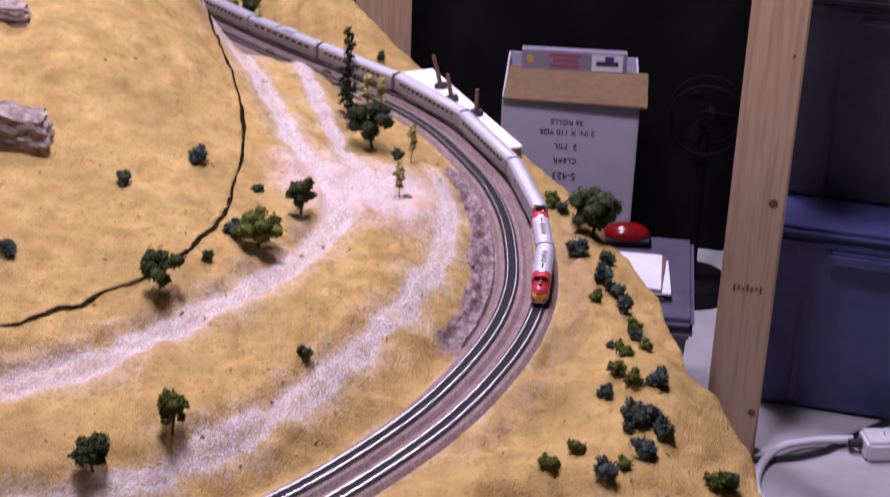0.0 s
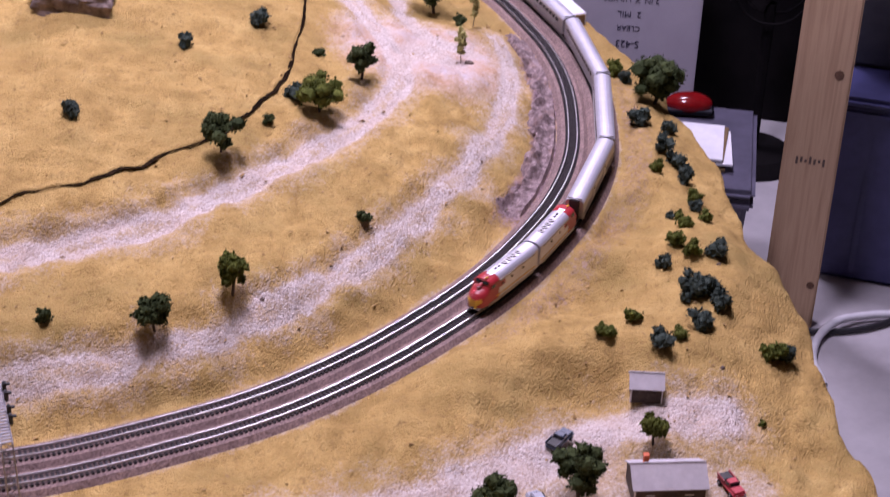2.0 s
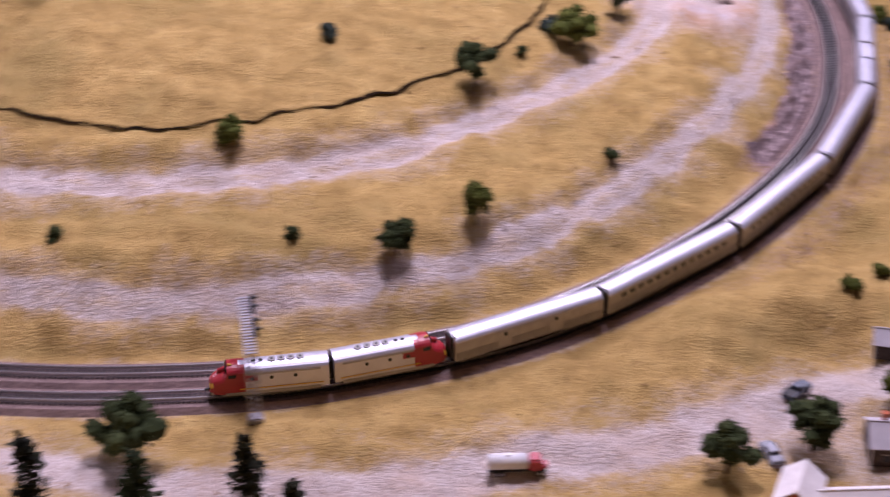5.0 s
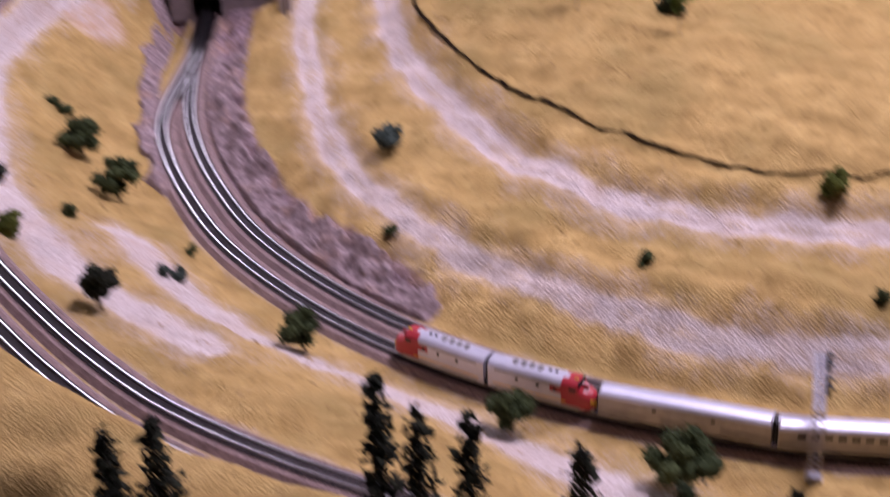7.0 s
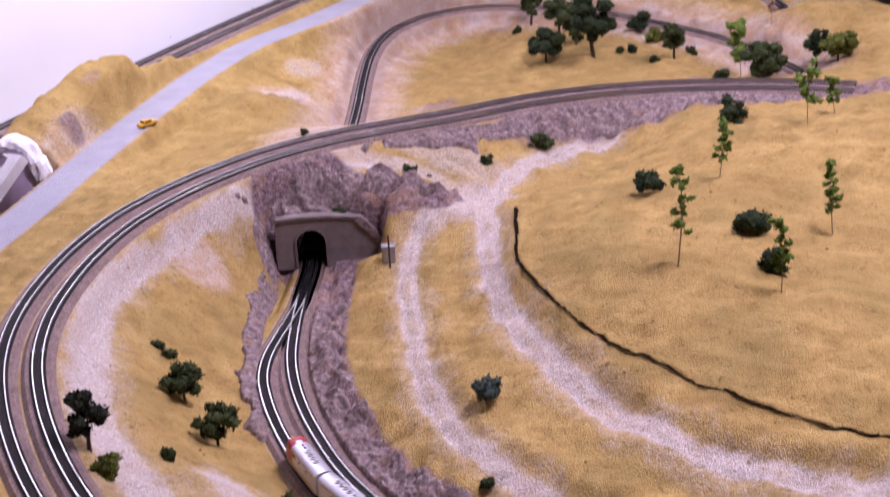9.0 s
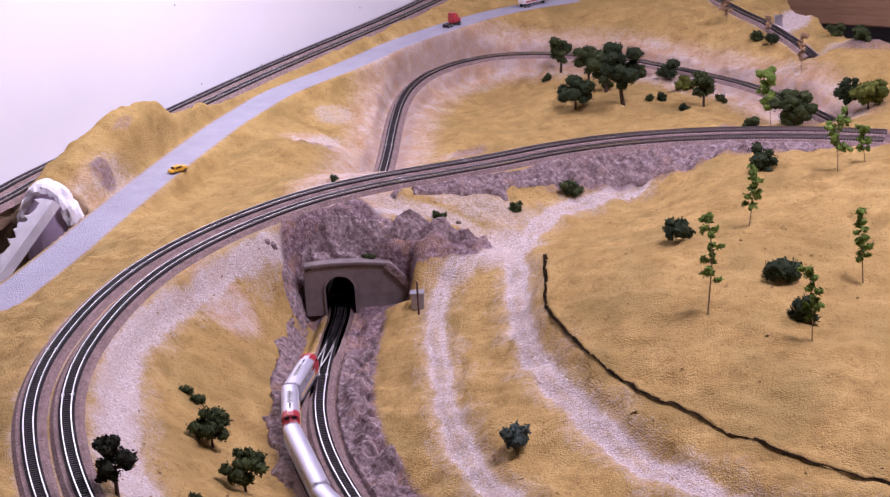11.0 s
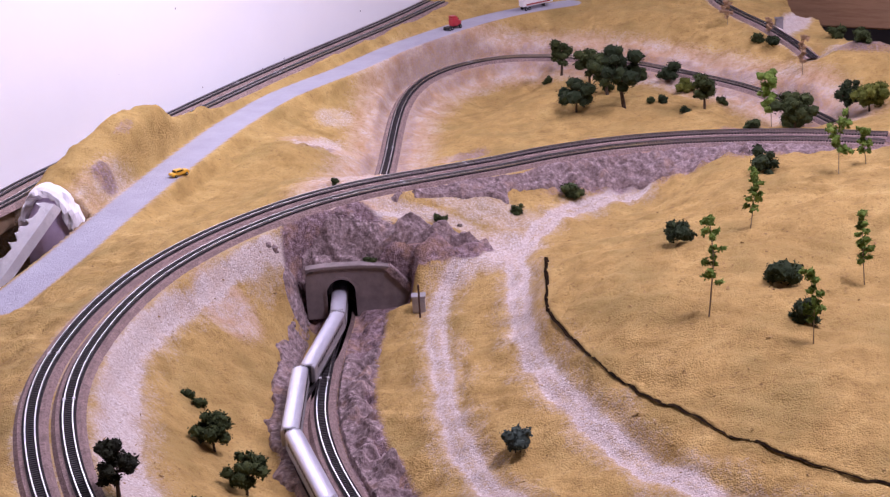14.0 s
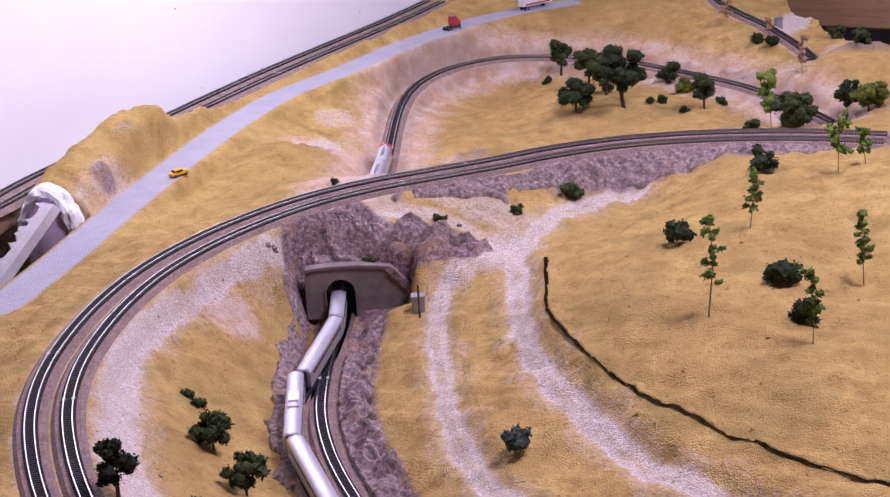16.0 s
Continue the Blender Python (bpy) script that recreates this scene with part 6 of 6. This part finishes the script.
def hull_ring(x, half, low, high, crown):
    """A car's cross-section: straight sides and a rounded roof."""
    pts = [(x, half, low), (x, half * 1.0, low + (high - low) * 0.45), (x, half, high - crown)]
    pts += [(x, half * math.cos(a), high - crown + crown * math.sin(a)) for a in np.linspace(0.25, math.pi - 0.25, 9)]
    return pts + [(x, -half, high - crown), (x, -half, low + (high - low) * 0.45), (x, -half, low)]


def add_truck(root, x, wheelbase, axles):
    truck = part("bogie", box((wheelbase + 0.008, 0.013, 0.0028), (x, 0, 0.0044), None, 0.0006), BLACK, root)
    for i in range(axles):
        u = x - wheelbase / 2 + wheelbase * i / (axles - 1)
        for s in (-1, 1):
            part("wheel", rod((u, s * 0.0040, 0.0030), (u, s * 0.0054, 0.0030), 0.0030, None, 14), RAIL, truck)
    for s in (-1, 1):
        part("sideframe", box((wheelbase + 0.007, 0.0012, 0.0030), (x, s * 0.0070, 0.0040), None, 0.0006), BLACK, truck)


LOCO, BAGGAGE, COACH = 0.0945, 0.1395, 0.1585


def split_paint(root, names, verts, faces, choose, mats, labels):
    for k, name in enumerate(names):
        chosen = [f for f in faces if choose(np.mean([verts[i] for i in f], axis=0)) == k]
        used = sorted({i for f in chosen for i in f})
        back = {v: j for j, v in enumerate(used)}
        ob = from_lists(name, [verts[i] for i in used], [tuple(back[i] for i in f) for f in chosen], mats[k], root, smooth=False)
        ob["label"] = labels[k]


def build_loco(name, facing, label):
    root = thing(name, Matrix.Identity(4), label, "locomotive", "locomotives")
    l = LOCO
    secs = []
    for u in np.linspace(-0.5, 0.235, 22):
        secs.append(hull_ring(u * l, 0.0096, 0.0052, 0.0285, 0.0052))
    for u, half, high, crown in ((0.25, 0.0096, 0.0288, 0.0052), (0.30, 0.0096, 0.0288, 0.0052), (0.345, 0.0095, 0.0286, 0.0055), (0.362, 0.0094, 0.0235, 0.0055), (0.39, 0.0092, 0.0212, 0.006),
                                 (0.43, 0.0086, 0.0200, 0.0065), (0.465, 0.0076, 0.0183, 0.007), (0.488, 0.0060, 0.0160, 0.007), (0.5, 0.0038, 0.0135, 0.006)):
        secs.append(hull_ring(u * l, half, 0.0048, high, crown))
    secs = [[(p[0] * facing, p[1] * facing, p[2]) for p in ring] for ring in secs]
    verts, faces = loft(secs)

    def choose(c):
        x, z = c[0] * facing / l, c[2]
        if x > 0.46 and 0.008 < z < 0.0135:
            return 2
        if x > 0.215 + 0.05 * (abs(c[1]) < 0.003):
            return 1
        if z < 0.0285 and z > 0.011 and x > 0.30 - (0.24 - (z - 0.011) * 4.0) * (z < 0.020) - 0.10 * (z >= 0.020) * (z < 0.025):
            return 1
        return 0

    split_paint(root, ("body_shell", "warbonnet_nose", "nose_band"), verts, faces, choose, (SILVER, RED, YELLOW), ("silver ribbed body shell", "red painted nose and cab", "yellow nose emblem band"))
    for s in (-1, 1):
        part("windscreen", box((0.0012, 0.0062, 0.0032), (facing * 0.356 * l, s * 0.0038, 0.0256), Euler((0, -facing * 0.35, s * facing * 0.12)).to_matrix(), 0.0003), GLASS, root)
        part("cab_window", box((0.0062, 0.0006, 0.0034), (facing * 0.305 * l, s * 0.0096, 0.0216), None, 0.0003), GLASS, root)
        for u in (0.14, -0.02, -0.22):
            part("porthole", rod((facing * u * l, s * 0.0092, 0.018), (facing * u * l, s * 0.0099, 0.018), 0.0016, None, 12), GLASS, root)
        part("side_grille", box((l * 0.62, 0.0005, 0.0022), (-facing * 0.12 * l, s * 0.00975, 0.0226), None, 0.0002), SILVER_DARK, root)
        part("yellow_stripe", box((l * 0.70, 0.0004, 0.0009), (-facing * 0.1 * l, s * 0.0098, 0.0088)), YELLOW, root)
        part("skirt", box((l * 0.80, 0.0006, 0.0028), (-facing * 0.03 * l, s * 0.0096, 0.0046)), SILVER_DARK, root)
    lamp = part("headlight", rod((facing * 0.36 * l, 0, 0.0236), (facing * 0.42 * l, 0, 0.0222), 0.0020, 0.0017, 12), RED, root, "red headlight housing")
    part("lens", rod((facing * 0.42 * l, 0, 0.0222), (facing * 0.424 * l, 0, 0.0221), 0.0016, None, 12), GALV, lamp)
    for u in (-0.27, -0.19, -0.11, -0.03):
        fan = part("roof_fan", rod((facing * u * l, 0, 0.0278), (facing * u * l, 0, 0.0293), 0.0030, None, 14), SILVER_DARK, root)
        part("fan_hub", rod((facing * u * l, 0, 0.0292), (facing * u * l, 0, 0.0296), 0.0011, None, 8), BLACK, fan)
    for u in (0.06, 0.12):
        part("exhaust_stack", box((0.0028, 0.0016, 0.0016), (facing * u * l, 0, 0.0290), None, 0.0003), BLACK, root)
    part("horn", rod((facing * 0.30 * l, 0.003, 0.0290), (facing * 0.34 * l, 0.003, 0.0296), 0.0005, 0.0009, 8), YELLOW, root)
    part("pilot", box((0.004, 0.014, 0.0045), (facing * 0.475 * l, 0, 0.0048), None, 0.0010), GALV, root)
    part("rear_diaphragm", box((0.0016, 0.009, 0.017), (-facing * (0.5 * l + 0.0004), 0, 0.0150), None, 0.0004), BLACK, root)
    part("underframe", box((l * 0.9, 0.012, 0.0030), (0, 0, 0.0050), None, 0.0004), BLACK, root)
    part("fuel_tank", box((0.020, 0.014, 0.0040), (0, 0, 0.0036), None, 0.0010), BLACK, root)
    for s in (-1, 1):
        part("coupler", box((0.0045, 0.002, 0.0018), (s * (0.5 * l + 0.0016), 0, 0.0050), None, 0.0003), BLACK, root)
        add_truck(root, s * 0.29 * l, 0.0165, 2)
    return root


def build_car(name, l, label, windows, dome=False, doors=()):
    root = thing(name, Matrix.Identity(4), label, "passenger car", "passenger cars")
    secs = [hull_ring(u * l, 0.0096, 0.0052, 0.0278, 0.0050) for u in np.linspace(-0.495, 0.495, 6)]
    for u, g in ((-0.5, 0.0008), (0.5, 0.0008)):
        ring = hull_ring(u * l, 0.0090, 0.0056, 0.0278 - g, 0.0050)
        secs = [ring] + secs if u < 0 else secs + [ring]
    verts, faces = loft(secs)
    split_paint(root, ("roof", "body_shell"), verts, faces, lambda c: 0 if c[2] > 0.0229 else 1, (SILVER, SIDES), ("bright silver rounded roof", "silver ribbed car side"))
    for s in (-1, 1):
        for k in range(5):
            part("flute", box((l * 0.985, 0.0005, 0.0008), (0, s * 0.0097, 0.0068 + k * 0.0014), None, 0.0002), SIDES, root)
        for k in range(windows):
            u = (k + 0.5) / windows * 0.84 - 0.42
            part("window", box((l * 0.84 / windows * 0.62, 0.0005, 0.0040), (u * l, s * 0.00965, 0.0180), None, 0.0002), GLASS, root)
        for u in doors:
            door = part("baggage_door", box((0.012, 0.0005, 0.0150), (u * l, s * 0.00975, 0.0146), None, 0.0002), SIDES, root)
            part("door_window", box((0.0034, 0.0004, 0.0034), (u * l, s * 0.0101, 0.0185), None, 0.0002), GLASS, door)
        part("letter_board", box((l * 0.5, 0.0004, 0.0012), (0, s * 0.0097, 0.0216)), SILVER_DARK, root)
    if dome:
        part("roof_hatch_box", box((0.026, 0.0125, 0.0022), (0.012, 0, 0.0280), None, 0.0008), SILVER, root, "raised silver roof section")
        part("roof_vent", box((0.003, 0.0135, 0.0020), (-0.014, 0, 0.0278), None, 0.0005), SILVER_DARK, root)
    for s in (-1, 1):
        part("diaphragm", box((0.0018, 0.0105, 0.0205), (s * (0.5 * l + 0.0008), 0, 0.0160), None, 0.0006), BLACK, root)
        part("coupler", box((0.0045, 0.002, 0.0016), (s * (0.5 * l + 0.0012), 0, 0.0048), None, 0.0003), BLACK, root)
        part("end_roof_band", box((0.0014, 0.0150, 0.0010), (s * 0.492 * l, 0, 0.0272), None, 0.0003), SILVER_DARK, root)
        add_truck(root, s * 0.36 * l, 0.0155, 2)
    part("underframe", box((l * 0.94, 0.010, 0.0026), (0, 0, 0.0048), None, 0.0004), BLACK, root)
    for u, w in ((-0.12, 0.018), (0.10, 0.024)):
        part("equipment_box", box((w, 0.013, 0.0038), (u * l, 0, 0.0034), None, 0.0006), BLACK, root)
    return root


# car sides use a darker silver than the roof
SIDES = plain("darker_fluted_side", (0.36, 0.33, 0.34), (0.45, 0.42, 0.42), 0.36, 0.55, 120)

# front to back: two engines nose out, a baggage car, then coaches
consist = [(build_loco("locomotive", 1, "red and silver streamlined diesel locomotive with yellow nose band"), LOCO, 0.003),
           (build_loco("locomotive", -1, "red and silver streamlined diesel running tail first"), LOCO, 0.003),
           (build_car("baggage_car", BAGGAGE, "silver windowless baggage car behind the locomotives", 0, False, (-0.17, 0.17)), BAGGAGE, 0.003)]
coach = build_car("coach", COACH, "long silver streamlined coach with a row of windows", 13)
consist.append((coach, COACH, 0.0035))
for i in range(7):
    car = build_car("lounge_car", COACH, "silver lounge car with raised roof section", 9, True) if i == 2 else copy_thing(coach, Matrix.Identity(4))
    consist.append((car, COACH, 0.0035))

HEAD = [(0.0, 1.845), (1.5, 2.069), (3.0, 2.300), (6.0, 2.788), (8.0, 3.129), (9.5, 3.383), (12.0, 3.783), (14.0, 4.083), (16.0, 4.393)]


def motions():
    times = [i * 0.25 for i in range(65)]
    head = np.interp(times, [h[0] for h in HEAD], [h[1] for h in HEAD])
    head = np.r_[head[0], 0.25 * head[:-2] + 0.5 * head[1:-1] + 0.25 * head[2:], head[-1]]
    back = 0.0
    for vehicle, length, gap in consist:
        walk(vehicle, [(t, ride_pose(h - back, length)) for t, h in zip(times, head)])
        back += length + gap


motions()
